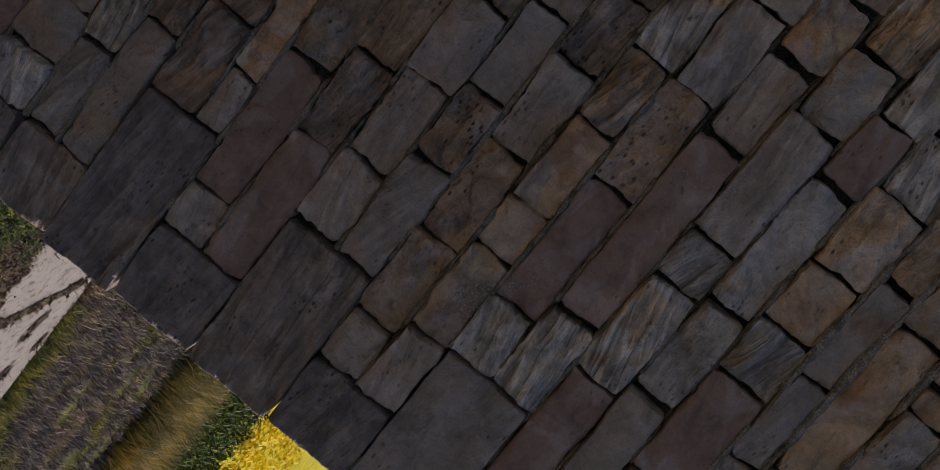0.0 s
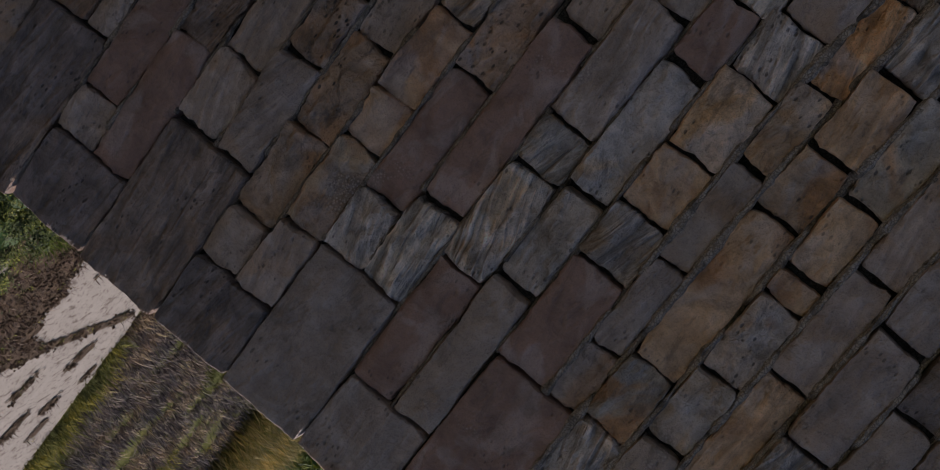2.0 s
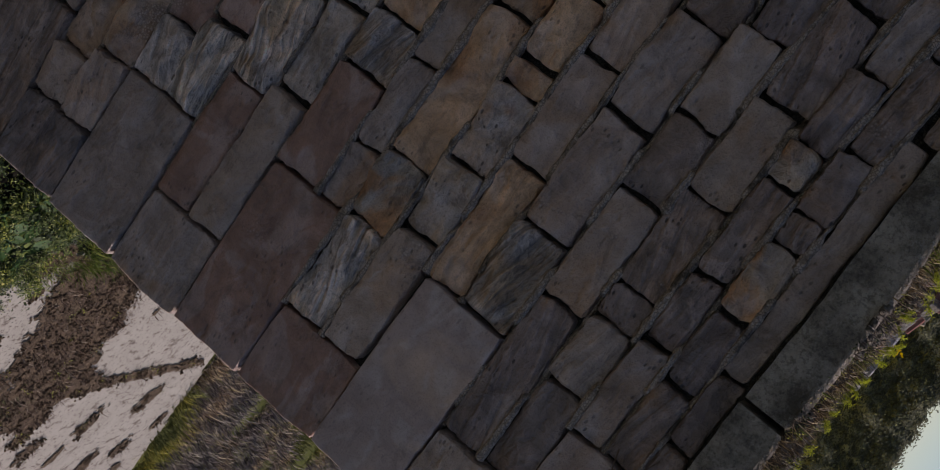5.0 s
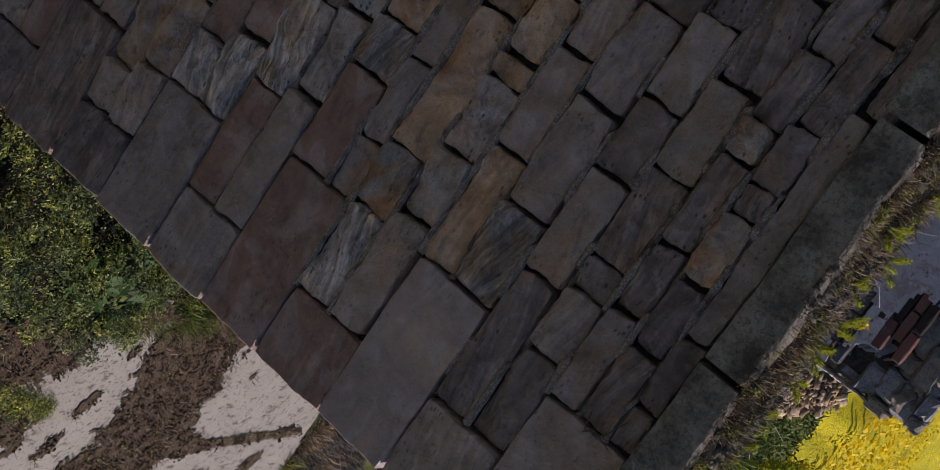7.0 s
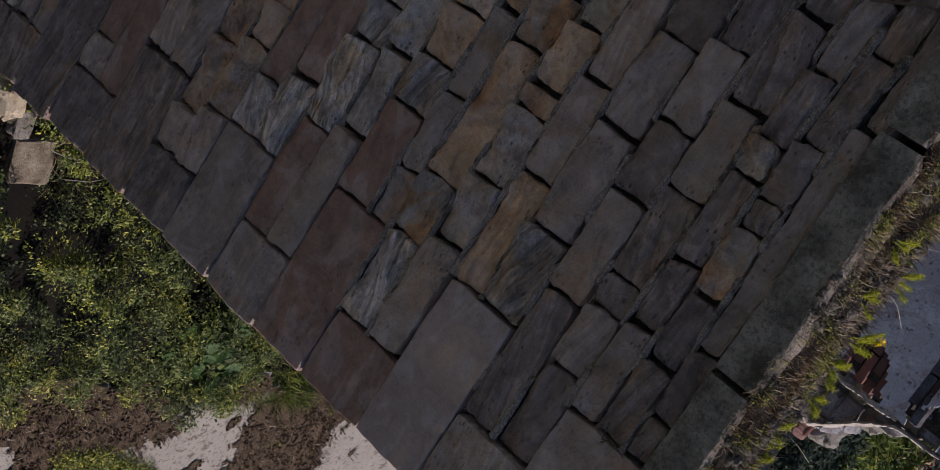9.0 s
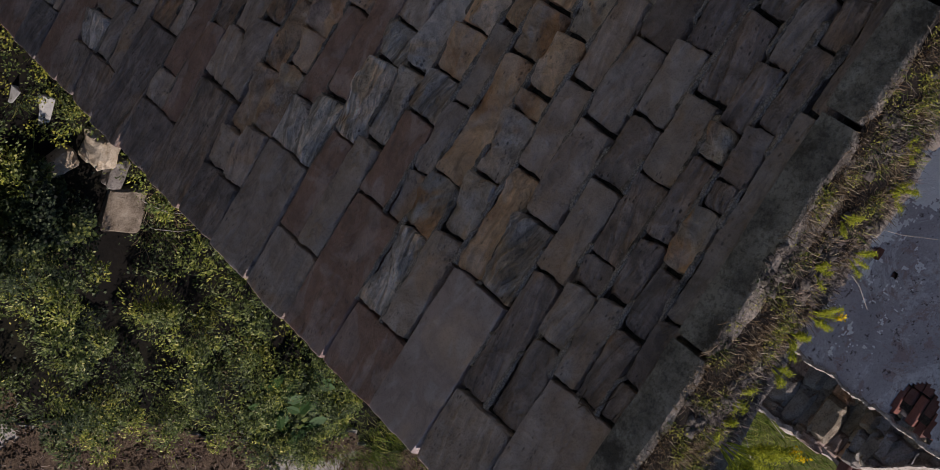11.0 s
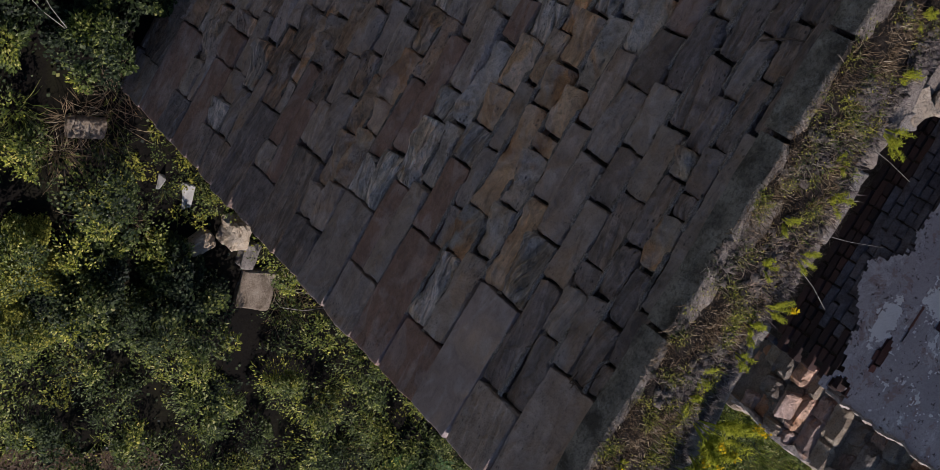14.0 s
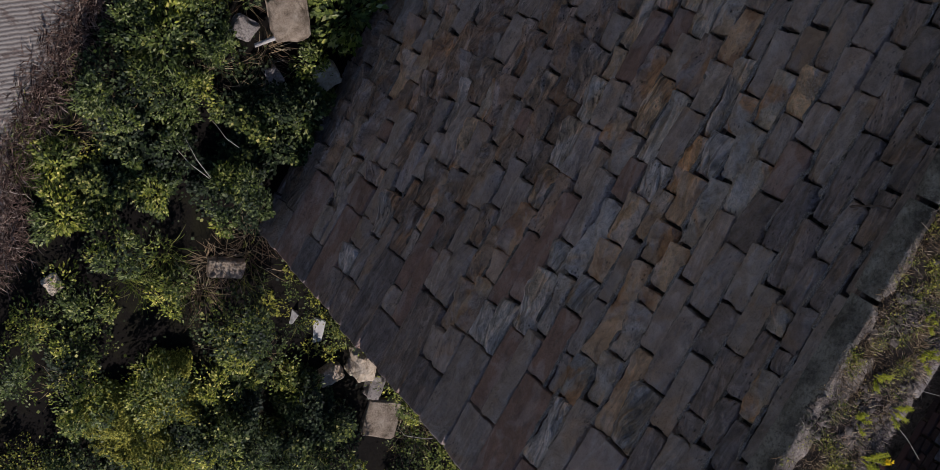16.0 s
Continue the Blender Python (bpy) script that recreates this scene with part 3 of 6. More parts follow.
def lift(x, z):
    """The beds rise a little towards the far end."""
    return 0.05 * sm(1.5, 2.4, -x) * sm(2.2, 3.5, z)


def stone(x0, x1, z0, z1, tint, depth=0.13, quoin=False):
    tally["stone"] += 1
    s = tally["stone"] * 1.73
    r = random.Random(tally["stone"])
    gap_h, gap_v = r.choice((0.004, 0.005, 0.007, 0.008, 0.011)), r.uniform(0.002, 0.006)
    if z0 > 3.9 and not quoin:
        gap_v += 0.003
    if z0 < 2.84 and tint in "sg" and r.random() < 0.8:
        tint = "t"
    w, h = x1 - x0 - 2 * gap_h, z1 - z0 - 2 * gap_v
    low = 1 - sm(2.6, 3.4, z0)
    rough = {"l": 0.0012, "r": 0.005, "d": 0.014, "k": 0.014}.get(tint, 0.036) * (1 + 0.4 * low)
    if quoin:
        rough *= 0.45
    roll = 0.002 if quoin else {"l": 0.002, "r": 0.005, "d": 0.007, "k": 0.008}.get(tint, 0.014)
    turn = 0.15 if quoin else 1.0
    cx, cz = (x0 + x1) / 2, (z0 + z1) / 2
    me = block_mesh("stone", w, h, depth, STONES[tint], s, rough, r.uniform(0.002, 0.012) * (0.2 if quoin else 1), r.uniform(0.0025, 0.006), 0.015, 1.0 if quoin else 1.7 + 0.6 * low, roll)
    m = Matrix.Translation((cx, r.uniform(-0.010, 0.006) if quoin else r.uniform(-0.017, 0.009), cz + lift(cx, cz))) @ pose(0, 0, 0, r.uniform(-1.6, 1.6) * (0.4 + low) * (1.6 if tint in "sgo" else 1.0), r.uniform(-0.5, 0.5), turn * r.uniform(-1.2, 1.2) * (0.4 + low))
    return part("stone", me, wall, at=m)


beds = {True: ([], []), False: ([], [])}


def pointing(z0, xa, xb):
    """Lumpy lime mortar squeezed along a bed, nearly flush with the stones; pale and pebbly in the upper courses."""
    upper = z0 > 3.75
    verts, faces = beds[upper]
    half = 0.0145 if upper else 0.011
    n = max(2, int((xb - xa) / 0.009))
    k0 = len(verts)
    for i in range(n + 1):
        x = xa + (xb - xa) * i / n
        out = (-0.012 if upper else 0.002) + 0.010 * nz(x * 3.1, z0 * 7, 2.0) + 0.006 * nz(x * 38, z0 * 9, 5.0) + 0.045 * sm(0.22, 0.38, nz(x * 5.3, z0 * 11, 6.0) + 0.22 * sm(4.3, 4.7, z0) + (0.0 if upper else 0.16))
        for j, dz in enumerate((-1.0, -0.4, 0.05, 0.45, 1.0)):
            zz = z0 + dz * half * (0.9 + 0.7 * nz(x * 7, z0 * 3, 4.0) + 0.35 * nz(x * 29, z0 * 5, 9.0)) + 0.003 * nz(x * 25, j * 3.1, z0) + lift(x, z0)
            verts.append((x, out + (0.012 if j in (0, 4) else 0.0) + 0.005 * nz(x * 60, j * 2.7, z0 * 5), zz))
    for i in range(n):
        for j in range(4):
            a = k0 + i * 5 + j
            faces.append((a, a + 5, a + 6, a + 1))


def course(z0, z1, joints, tints="", far=-3.35):
    """One course: stones between the joints, from the quoin to the far end; tints runs along with them, from the quoin on."""
    xs = list(joints)
    r = random.Random(int(z0 * 100))
    pointing(z0, far if far < -3 else joints[-1], xs[0])
    while xs[-1] > far + 0.2:
        xs.append(xs[-1] - r.uniform(0.22, 0.46))
    for k in range(len(xs) - 1):
        t = tints[k] if k < len(tints) else r.choice("sssdd" if z0 < 3.4 else "ddds" if z0 < 4.6 else "ddkk")
        stone(xs[k + 1], xs[k], z0, z1, t)


def quoin(x, z0, z1, tint, edge=0.0):
    """A corner stone that runs through the thickness of the wall."""
    stone(x, 0.5 * edge + 0.012 * sm(3.9, 3.3, z0), z0, z1, tint, THICK - 0.02, True)


# Corner stones, from the ground up, long and short by turns.
quoin(-0.32, -0.25, 0.04, "d")
quoin(-0.30, 0.04, 0.39, "d", 0.01)
quoin(-0.67, 0.39, 0.78, "r", -0.01)
quoin(-0.29, 0.78, 1.02, "k")
quoin(-0.64, 1.02, 1.30, "r", 0.01)
quoin(-0.27, 1.30, 1.50, "k", -0.01)
quoin(-0.27, 1.50, 1.77, "k")
quoin(-0.61, 1.77, 2.05, "k", 0.012)
quoin(-0.29, 2.05, 2.37, "k", -0.008)
quoin(-0.58, 2.37, 2.69, "k", 0.008)
quoin(-0.28, 2.69, 3.00, "k", -0.012)
quoin(-0.57, 3.00, 3.32, "d")
quoin(-0.30, 3.32, 3.64, "d", 0.008)
quoin(-0.65, 3.64, 3.95, "r", -0.006)
quoin(-0.30, 3.95, 4.29, "r", 0.004)
quoin(-0.68, 4.29, 4.61, "l", -0.004)
quoin(-0.34, 4.61, 4.93, "d", 0.006)
quoin(-0.60, 4.93, TOP, "d", -0.006)

# Courses: bottom, top, joints from the quoin outwards.
course(-0.25, 0.04, [-0.32, -0.75, -1.2, -1.6, -2.0], "dgggg")
course(0.04, 0.21, [-0.30, -0.62, -1.02, -1.45, -1.9], "gggg")
course(0.21, 0.39, [-0.30, -0.85, -1.20, -1.50, -1.85, -2.2], "gggsgg")
course(0.39, 0.62, [-0.67, -1.09, -1.42, -1.75, -2.1], "sggds")
course(0.62, 0.78, [-0.67, -0.94, -1.20, -1.63, -1.99, -2.3], "dssogs")
course(0.78, 0.95, [-0.29, -0.54, -0.94, -1.40, -1.76, -2.05], "dssods")
course(0.95, 1.02, [-0.29, -0.85], "d", -0.7)
course(0.95, 1.11, [-0.85, -1.13, -1.27, -1.58, -1.90, -2.16], "drsos")
course(1.02, 1.30, [-0.64, -0.85], "r", -0.8)
course(1.11, 1.30, [-0.85, -0.99, -1.41, -1.70, -2.00], "sdssd")
course(1.30, 1.50, [-0.27, -0.45, -0.66, -1.05, -1.56, -2.12], "gddsss")
course(1.50, 1.63, [-0.27, -0.60, -0.93, -1.30, -1.62, -1.95], "dsddss")
course(1.63, 1.77, [-0.27, -0.77, -1.07, -1.42, -1.80, -2.25], "dsdgss")
course(1.77, 1.94, [-0.61, -0.95, -1.26, -1.68, -1.98, -2.3], "sgdsdd")
course(1.94, 2.05, [-0.61, -0.82, -1.25, -1.61, -1.89], "dsssgd")
course(2.05, 2.21, [-0.29, -0.46, -0.98, -1.30, -1.62, -1.95], "drsdsss")
course(2.21, 2.37, [-0.29, -0.80, -1.11, -1.54, -1.85, -2.2], "rsssds")
course(2.37, 2.54, [-0.58, -0.85, -1.17, -1.45, -1.67, -1.83, -2.09, -2.43], "dddsrsg")
course(2.54, 2.69, [-0.58, -0.98, -1.24, -1.55, -1.93, -2.35], "dgdssg")
course(2.69, 2.85, [-0.28, -0.48, -0.81, -1.15, -1.47, -1.72, -2.00, -2.33], "dggdsgs")
course(2.85, 3.00, [-0.28, -0.55, -0.88, -1.06, -1.37, -1.62, -1.92, -2.18, -2.39], "dsoosgggs")
course(3.00, 3.16, [-0.57, -0.79, -1.26, -1.62, -1.93, -2.22, -2.65], "grsddrs")
course(3.16, 3.32, [-0.57, -0.89, -1.56, -1.86, -2.09, -2.48], "grdssr")
course(3.32, 3.49, [-0.30, -0.78, -1.15, -1.33, -1.76, -2.01, -2.34, -2.59], "rggdssdg")
course(3.49, 3.64, [-0.30, -0.85, -1.19, -1.66, -1.90, -2.30, -2.65], "dggrgsg")
course(3.64, 3.83, [-0.65, -1.05, -1.25, -1.47, -1.74, -1.95, -2.25, -2.53, -2.83], "rgosgdso")
course(3.83, 3.95, [-0.65, -0.87, -1.19, -1.55, -1.84, -2.16, -2.60], "sddssgd")
course(3.95, 4.12, [-0.30, -0.68, -0.92, -1.48, -1.71, -1.98, -2.22, -2.44, -2.80], "gsosogsd")
course(4.12, 4.28, [-0.30, -0.76, -1.02, -1.30, -1.40, -1.65, -2.02, -2.32, -2.61, -2.86], "dgsoosgsd")
course(4.28, 4.43, [-0.68, -1.13, -1.52, -1.90, -2.19, -2.43, -2.68, -3.04], "oddsdsd")
course(4.43, 4.61, [-0.68, -1.01, -1.43, -1.78, -2.06, -2.33, -2.55, -2.83], "gddkrd")
course(4.61, 4.77, [-0.34, -0.87, -1.27, -1.54, -1.85, -2.20, -2.66, -2.90, -3.12], "kdkdkd")
course(4.77, 4.93, [-0.34, -0.68, -0.92, -1.04, -1.38, -1.71, -2.06, -2.50, -2.79, -3.03], "kdkkdk")
course(4.93, 5.05, [-0.60, -0.96, -1.21, -1.54, -1.67, -1.92, -2.22, -2.41, -2.71], "dkkskd")
course(5.05, 5.17, [-0.60, -0.90, -1.16, -1.41, -1.51, -1.73, -2.05, -2.32, -2.57], "kkskk")
course(5.17, TOP, [-0.60, -0.76, -1.02, -1.85, -2.57], "kkdkk")

tagged(part("pointing", mesh("pointing", *beds[True], (POINTING,)), wall), "pale pebbly lime mortar along the upper beds", kind="stuff")
tagged(part("pointing", mesh("pointing", *beds[False], (OLD_POINTING,)), wall), "brown earthy mortar along the lower beds", kind="stuff")

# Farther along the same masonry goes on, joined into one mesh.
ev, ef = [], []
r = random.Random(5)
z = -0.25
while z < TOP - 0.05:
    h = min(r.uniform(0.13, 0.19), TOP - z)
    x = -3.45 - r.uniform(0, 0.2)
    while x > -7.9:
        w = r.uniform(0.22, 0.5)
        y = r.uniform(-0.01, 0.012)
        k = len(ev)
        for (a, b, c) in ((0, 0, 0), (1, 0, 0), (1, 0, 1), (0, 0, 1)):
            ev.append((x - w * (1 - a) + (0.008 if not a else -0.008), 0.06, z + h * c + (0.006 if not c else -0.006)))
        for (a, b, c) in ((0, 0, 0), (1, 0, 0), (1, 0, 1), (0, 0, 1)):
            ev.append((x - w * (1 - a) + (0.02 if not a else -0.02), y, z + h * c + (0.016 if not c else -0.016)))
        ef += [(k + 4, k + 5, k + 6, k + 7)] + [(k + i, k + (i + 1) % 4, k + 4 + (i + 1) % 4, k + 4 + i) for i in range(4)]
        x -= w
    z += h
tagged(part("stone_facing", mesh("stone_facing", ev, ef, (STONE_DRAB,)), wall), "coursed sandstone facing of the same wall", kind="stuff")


# Coping: long gritstone blocks with a worn front arris, bedded proud of the wall face.
def coping(x0, x1, seed, sag):
    n, prof = max(6, int((x1 - x0) / 0.04)), [(0.30, 0.0), (-0.028, 0.0), (-0.034, 0.05), (-0.034, 0.143), (-0.029, 0.153), (-0.010, 0.158), (0.10, 0.160), (0.30, 0.15)]
    verts, faces = [], []
    for i in range(n + 1):
        t = i / n
        x = x0 + 0.012 + (x1 - x0 - 0.024) * t
        e = 1 - 0.06 * (sm(0.04, 0.0, t) + sm(0.96, 1.0, t))
        for k, (y, zz) in enumerate(prof):
            wob = 0.006 * nz(x * 6 + seed, k * 1.7) + 0.004 * nz(x * 21, k * 2.3, seed)
            chip = -0.02 * max(0, nz(x * 4.5, seed, 7.7) - 0.15) if k in (3, 4, 5) else 0
            verts.append((x, y + wob * (1 if k not in (0, 7) else 0), TOP + 0.004 + (zz + wob + chip) * e + sag * t))
    m = len(prof)
    for i in range(n):
        for k in range(m):
            k2 = (k + 1) % m
            faces.append((i * m + k, i * m + k2, (i + 1) * m + k2, (i + 1) * m + k))
    faces += [tuple(range(m - 1, -1, -1)), tuple(n * m + k for k in range(m))]
    return part("coping_stone", mesh("coping_stone", verts, faces, (COPING,)), wall, "weathered grey gritstone coping block with a pale worn edge")


for i, (a, b, c) in enumerate([(-1.0, 0.01, 0.0), (-1.885, -1.0, 0.004), (-2.34, -1.885, -0.004), (-3.2, -2.34, 0.006), (-4.1, -3.2, 0.0), (-5.0, -4.1, 0.0), (-5.9, -5.0, 0.0), (-6.8, -5.9, 0.0), (-8.0, -6.8, 0.0)]):
    coping(a, b, i * 3.1, c)

HEAD = flat_mix("wall_head_earth", [(0.3, (0.008, 0.006, 0.005)), (0.5, (0.022, 0.016, 0.012)), (0.62, (0.05, 0.038, 0.028)), (0.75, (0.14, 0.12, 0.10))], 16, bump=1.0)
# The wall head behind the coping: earth, small rubble and the rough inner edge.
def head_z(x, t):
    return TOP + 0.160 + 0.02 * math.sin(t * math.pi) + 0.03 * nz(x * 3, t * 2, 1.0) + 0.02 * nz(x * 11, t * 5, 2.0) - 0.05 * sm(0.75, 1.0, t)


hv, hf = [], []
nxh, nyh = 220, 12
for i in range(nxh + 1):
    x = -8.0 + 8.0 * i / nxh
    for j in range(nyh + 1):
        t = j / nyh
        y = -0.022 + 0.012 * nz(x * 5, 1.0) + 0.008 * nz(x * 19, 3.0) + (0.50 - 0.06 + 0.07 * nz(x * 2.2, 4.0) + 0.03 * nz(x * 9, 2.0)) * t
        zz = head_z(x, t)
        if j == 0:
            zz = TOP + 0.150
        hv.append((x, y, zz))
    x_, y_, z_ = hv[-1]
    hv.append((x_, y_ - 0.01, TOP - 0.25))
mm = nyh + 2
for i in range(nxh):
    for j in range(mm - 1):
        a = i * mm + j
        hf.append((a, a + mm, a + mm + 1, a + 1))
head = part("wall_head", mesh("wall_head", hv, hf, (HEAD,), True), wall, "earthy broken wall head behind the coping")

r = random.Random(11)
x = -0.12
while x > -3.6:
    w = r.uniform(0.10, 0.34)
    d = r.uniform(0.07, 0.115)
    me = rock_mesh("edge_stone", w, d, 0.13, r.choice((PALE_RUBBLE, CORE, CORE)), x * 3, 3, 0.24)
    part("edge_stone", me, wall, at=Matrix.Translation((x - w / 2, 0.495 - d / 2 + r.uniform(-0.02, 0.015), TOP + 0.045 + r.uniform(-0.03, 0.015))) @ pose(0, 0, 0, r.uniform(-6, 6), r.uniform(-5, 5), r.uniform(-8, 8)))
    x -= w + r.uniform(-0.01, 0.02)


# ---- the rear wall: brick behind broken plaster, its end torn open ----
def plaster_material():
    n = Nodes("old_plaster", 0.9, 0.2)
    p = n.world_pos()
    c = n.mix(n.ramp(n.noise(2.4, 7, 0.68, p, 0.6), [(0.35, 0.0), (0.62, 1.0)]), (0.385, 0.36, 0.385), (0.50, 0.47, 0.50))
    c = n.mix(n.ramp(n.noise(5.5, 8, 0.74, p, 0.5), [(0.54, 0.0), (0.58, 0.85)]), c, (0.36, 0.27, 0.26))
    limewash = n.math('MULTIPLY', n.ramp(n.noise(2.2, 12, 0.8, p, 0.7), [(0.515, 0.0), (0.545, 1.0)]), n.ramp(n.noise(26, 5, 0.7, p), [(0.42, 0.15), (0.5, 1.0)]))
    c = n.mix(n.math('MULTIPLY', limewash, 0.5), c, (0.74, 0.75, 0.78))
    c = n.mix(n.ramp(n.noise(24, 6, 0.72, p), [(0.59, 0.0), (0.635, 0.9)]), c, (0.07, 0.05, 0.05))
    c = n.mix(n.ramp(n.noise(90, 4, 0.7, p), [(0.35, 0.3), (0.55, 0.0)]), c, (0.14, 0.12, 0.12))
    return n.color(c).bump(n.math('ADD', n.noise(30, 6, 0.7, p), n.math('MULTIPLY', limewash, 0.4)), 0.6, 0.006).m


def brick_material(name="old_red_brick", dim=(0.10, 0.048, 0.042), body=(0.17, 0.075, 0.06), hot=(0.26, 0.10, 0.075)):
    n = Nodes(name, 0.9, 0.2)
    p = n.world_pos()
    c = n.ramp(n.rand(), [(0.0, dim), (0.5, body), (1.0, hot)])
    c = n.mix(n.ramp(n.noise(9, 6, 0.7, p), [(0.45, 0.0), (0.7, 0.7)]), c, tuple(0.55 * a + 0.45 * b for a, b in zip(body, (body[0],) * 3)))
    c = n.mix(n.ramp(n.noise(60, 4, 0.7, p), [(0.5, 0.0), (0.7, 0.6)]), c, (0.07, 0.04, 0.035))
    return n.color(c).bump(n.noise(70, 5, 0.7, p), 0.6, 0.006).m


PLASTER, BRICK = plaster_material(), brick_material()
# Shade inside the ruin is put into this near-black brick colour.
SHADE_BRICK = brick_material("shade_toned_brick", (0.022, 0.016, 0.015), (0.045, 0.027, 0.024), (0.075, 0.04, 0.034))
RY = 4.85
rear = part("wall_rear", box_mesh("wall_rear", (-8.0, RY + 0.05, -1.2), (-0.66, RY + 0.5, 4.68), MORTAR))
tagged(rear, "brick rear wall of the ruin with peeling whitewashed plaster", "wall", kind="structure")


def rear_top(x):
    return 4.72 + 0.10 * sm(0.64, 0.80, -x) + 0.22 * sm(0.79, 0.85, -x) + 0.015 * nz(x * 19, 3.0)


def bare(x, z):
    """Where the plaster has come off."""
    k = 0.07 * nz(x * 6, z * 6, 1.0) + 0.05 * nz(x * 17, z * 17, 2.0)
    spots = (((-0.68, 4.30), 0.20, 0.16), ((-0.84, 4.695), 0.26, 0.05), ((-1.02, 4.97), 0.24, 0.10), ((-0.60, 4.42), 0.06, 0.08), ((-1.0, 3.165), 0.16, 0.05), ((-0.62, 3.02), 0.10, 0.10), ((-0.72, 2.72), 0.26, 0.12),
             ((-1.42, 3.465), 0.05, 0.05), ((-1.345, 3.66), 0.022, 0.022), ((-1.30, 3.25), 0.16, 0.018), ((-2.3, 4.0), 0.3, 0.2))
    if any(math.hypot((x - c[0]) / a, (z - c[1]) / b) + 2.2 * k < 1.0 for c, a, b in spots):
        return True
    return z < 2.90 - 0.16 * sm(0.9, 1.3, -x) + 0.16 * sm(1.6, 2.0, -x) + 0.16 * nz(x * 3.1, 0.0, 8.0) + 1.2 * k


pv, pf, pidx = [], [], {}
PS = 0.022
for i in range(int(2.9 / PS)):
    for j in range(int(3.6 / PS)):
        x, z = -0.56 - 0.025 * nz(j * PS * 5, 1.0) - 0.012 * nz(j * PS * 16, 5.0) - i * PS, 1.6 + j * PS
        if z > rear_top(x) or bare(x, z):
            continue
        q = []
        for a, b in ((0, 0), (1, 0), (1, 1), (0, 1)):
            if (i + a, j + b) not in pidx:
                zz = 1.6 + (j + b) * PS
                xx = -0.56 - 0.025 * nz(zz * 5, 1.0) - 0.012 * nz(zz * 16, 5.0) - (i + a) * PS
                zz = min(zz, rear_top(xx) + 0.006)
                pidx[i + a, j + b] = len(pv)
                pv.append((xx + 0.007 * nz(xx * 40, zz * 40), RY + 0.004 * nz(xx * 3, zz * 3, 4.0), zz + 0.007 * nz(xx * 40, zz * 40, 9.0)))
            q.append(pidx[i + a, j + b])
        pf.append((q[0], q[3], q[2], q[1]))
plaster = part("plaster", mesh("plaster", pv, pf, (PLASTER,)), rear, "peeling grey-pink plaster with scraps of whitewash")
so = plaster.modifiers.new("thick", 'SOLIDIFY')
so.thickness, so.offset = 0.02, -1

brick_meshes = [block_mesh("brick", w, 0.065, 0.1, BRICK, 3.0 + k, 0.003, 0.001, 0.005, 0.05) for k, w in enumerate((0.213, 0.21, 0.1025, 0.207))]
shade_toned_meshes = [block_mesh("brick", w, 0.065, 0.1, SHADE_BRICK, 9.0 + k, 0.005, 0.001, 0.006, 0.03, 1.2) for k, w in enumerate((0.213, 0.21, 0.1025, 0.207))]
SMEARED = grit_material("mortar_smeared_brick", (0.07, 0.062, 0.068), (0.17, 0.16, 0.175), (0.24, 0.225, 0.24), 0.7)
smeared_meshes = [block_mesh("brick", w, 0.069, 0.1, SMEARED, 19.0 + k, 0.010, 0.001, 0.006, 0.03, 1.6) for k, w in enumerate((0.217, 0.215, 0.106, 0.213))]
rb = random.Random(21)
nb = 0
for row in range(30, 68):
    z = 0.0375 + row * 0.075
    x = -0.6 - (0.0 if row % 2 else 0.1125)
    while x > -2.9:
        w = 0.215 if row % 4 else 0.1025
        cx = x - w / 2
        seen = [bare(cx + dx, z + dz) and z + dz < rear_top(cx) for dx in (-w / 2, 0, w / 2) for dz in (-0.03, 0.03)]
        if any(seen) and nb < 390:
            nb += 1
            # Low rows take the near-black brick in place of interior shade.
            row_set = (smeared_meshes if z > 2.50 + 0.12 * nz(x * 4, 1.0) and x < -0.85 else shade_toned_meshes) if z < 3.02 else brick_meshes if z < 4.5 else rb.choice((brick_meshes, smeared_meshes, shade_toned_meshes))
            me = row_set[2] if w < 0.2 else row_set[rb.choice((0, 1, 3))]
            part("brick", me, rear, at=Matrix.Translation((cx, RY + (0.014 if z < 4.5 else -0.006) + rb.uniform(-0.010, 0.022), z)) @ pose(0, 0, 0, 0, 0, rb.uniform(-1, 1)))
        x -= w + 0.01

# Fragments left on the wall head, and the toothing of the torn end.
frag = [rock_mesh("fragment", 0.13, 0.10, 0.06, m_, 60.0 + k * 3.7, 1, 0.22) for k, m_ in enumerate((CORE, RUBBLE, PALE_RUBBLE, BRICK, CORE, RUBBLE))]
part("backing", box_mesh("backing", (-2.6, RY + 0.24, 4.62), (-0.60, RY + 0.5, 5.22), MORTAR), rear)
for k in range(90):
    x = -0.62 - 1.2 * rb.random()
    s = rb.uniform(0.5, 1.4)
    part("fragment", rb.choice(frag), rear, at=Matrix.Translation((x, RY + 0.2 + rb.uniform(0, 0.3), 5.20 + 0.3 * min(1.0, -0.6 - x) + rb.uniform(-0.03, 0.03))) @ pose(0, 0, 0, rb.uniform(-25, 25), rb.uniform(-25, 25), rb.uniform(0, 360)) @ Matrix.Diagonal((s, s, s, 1)))
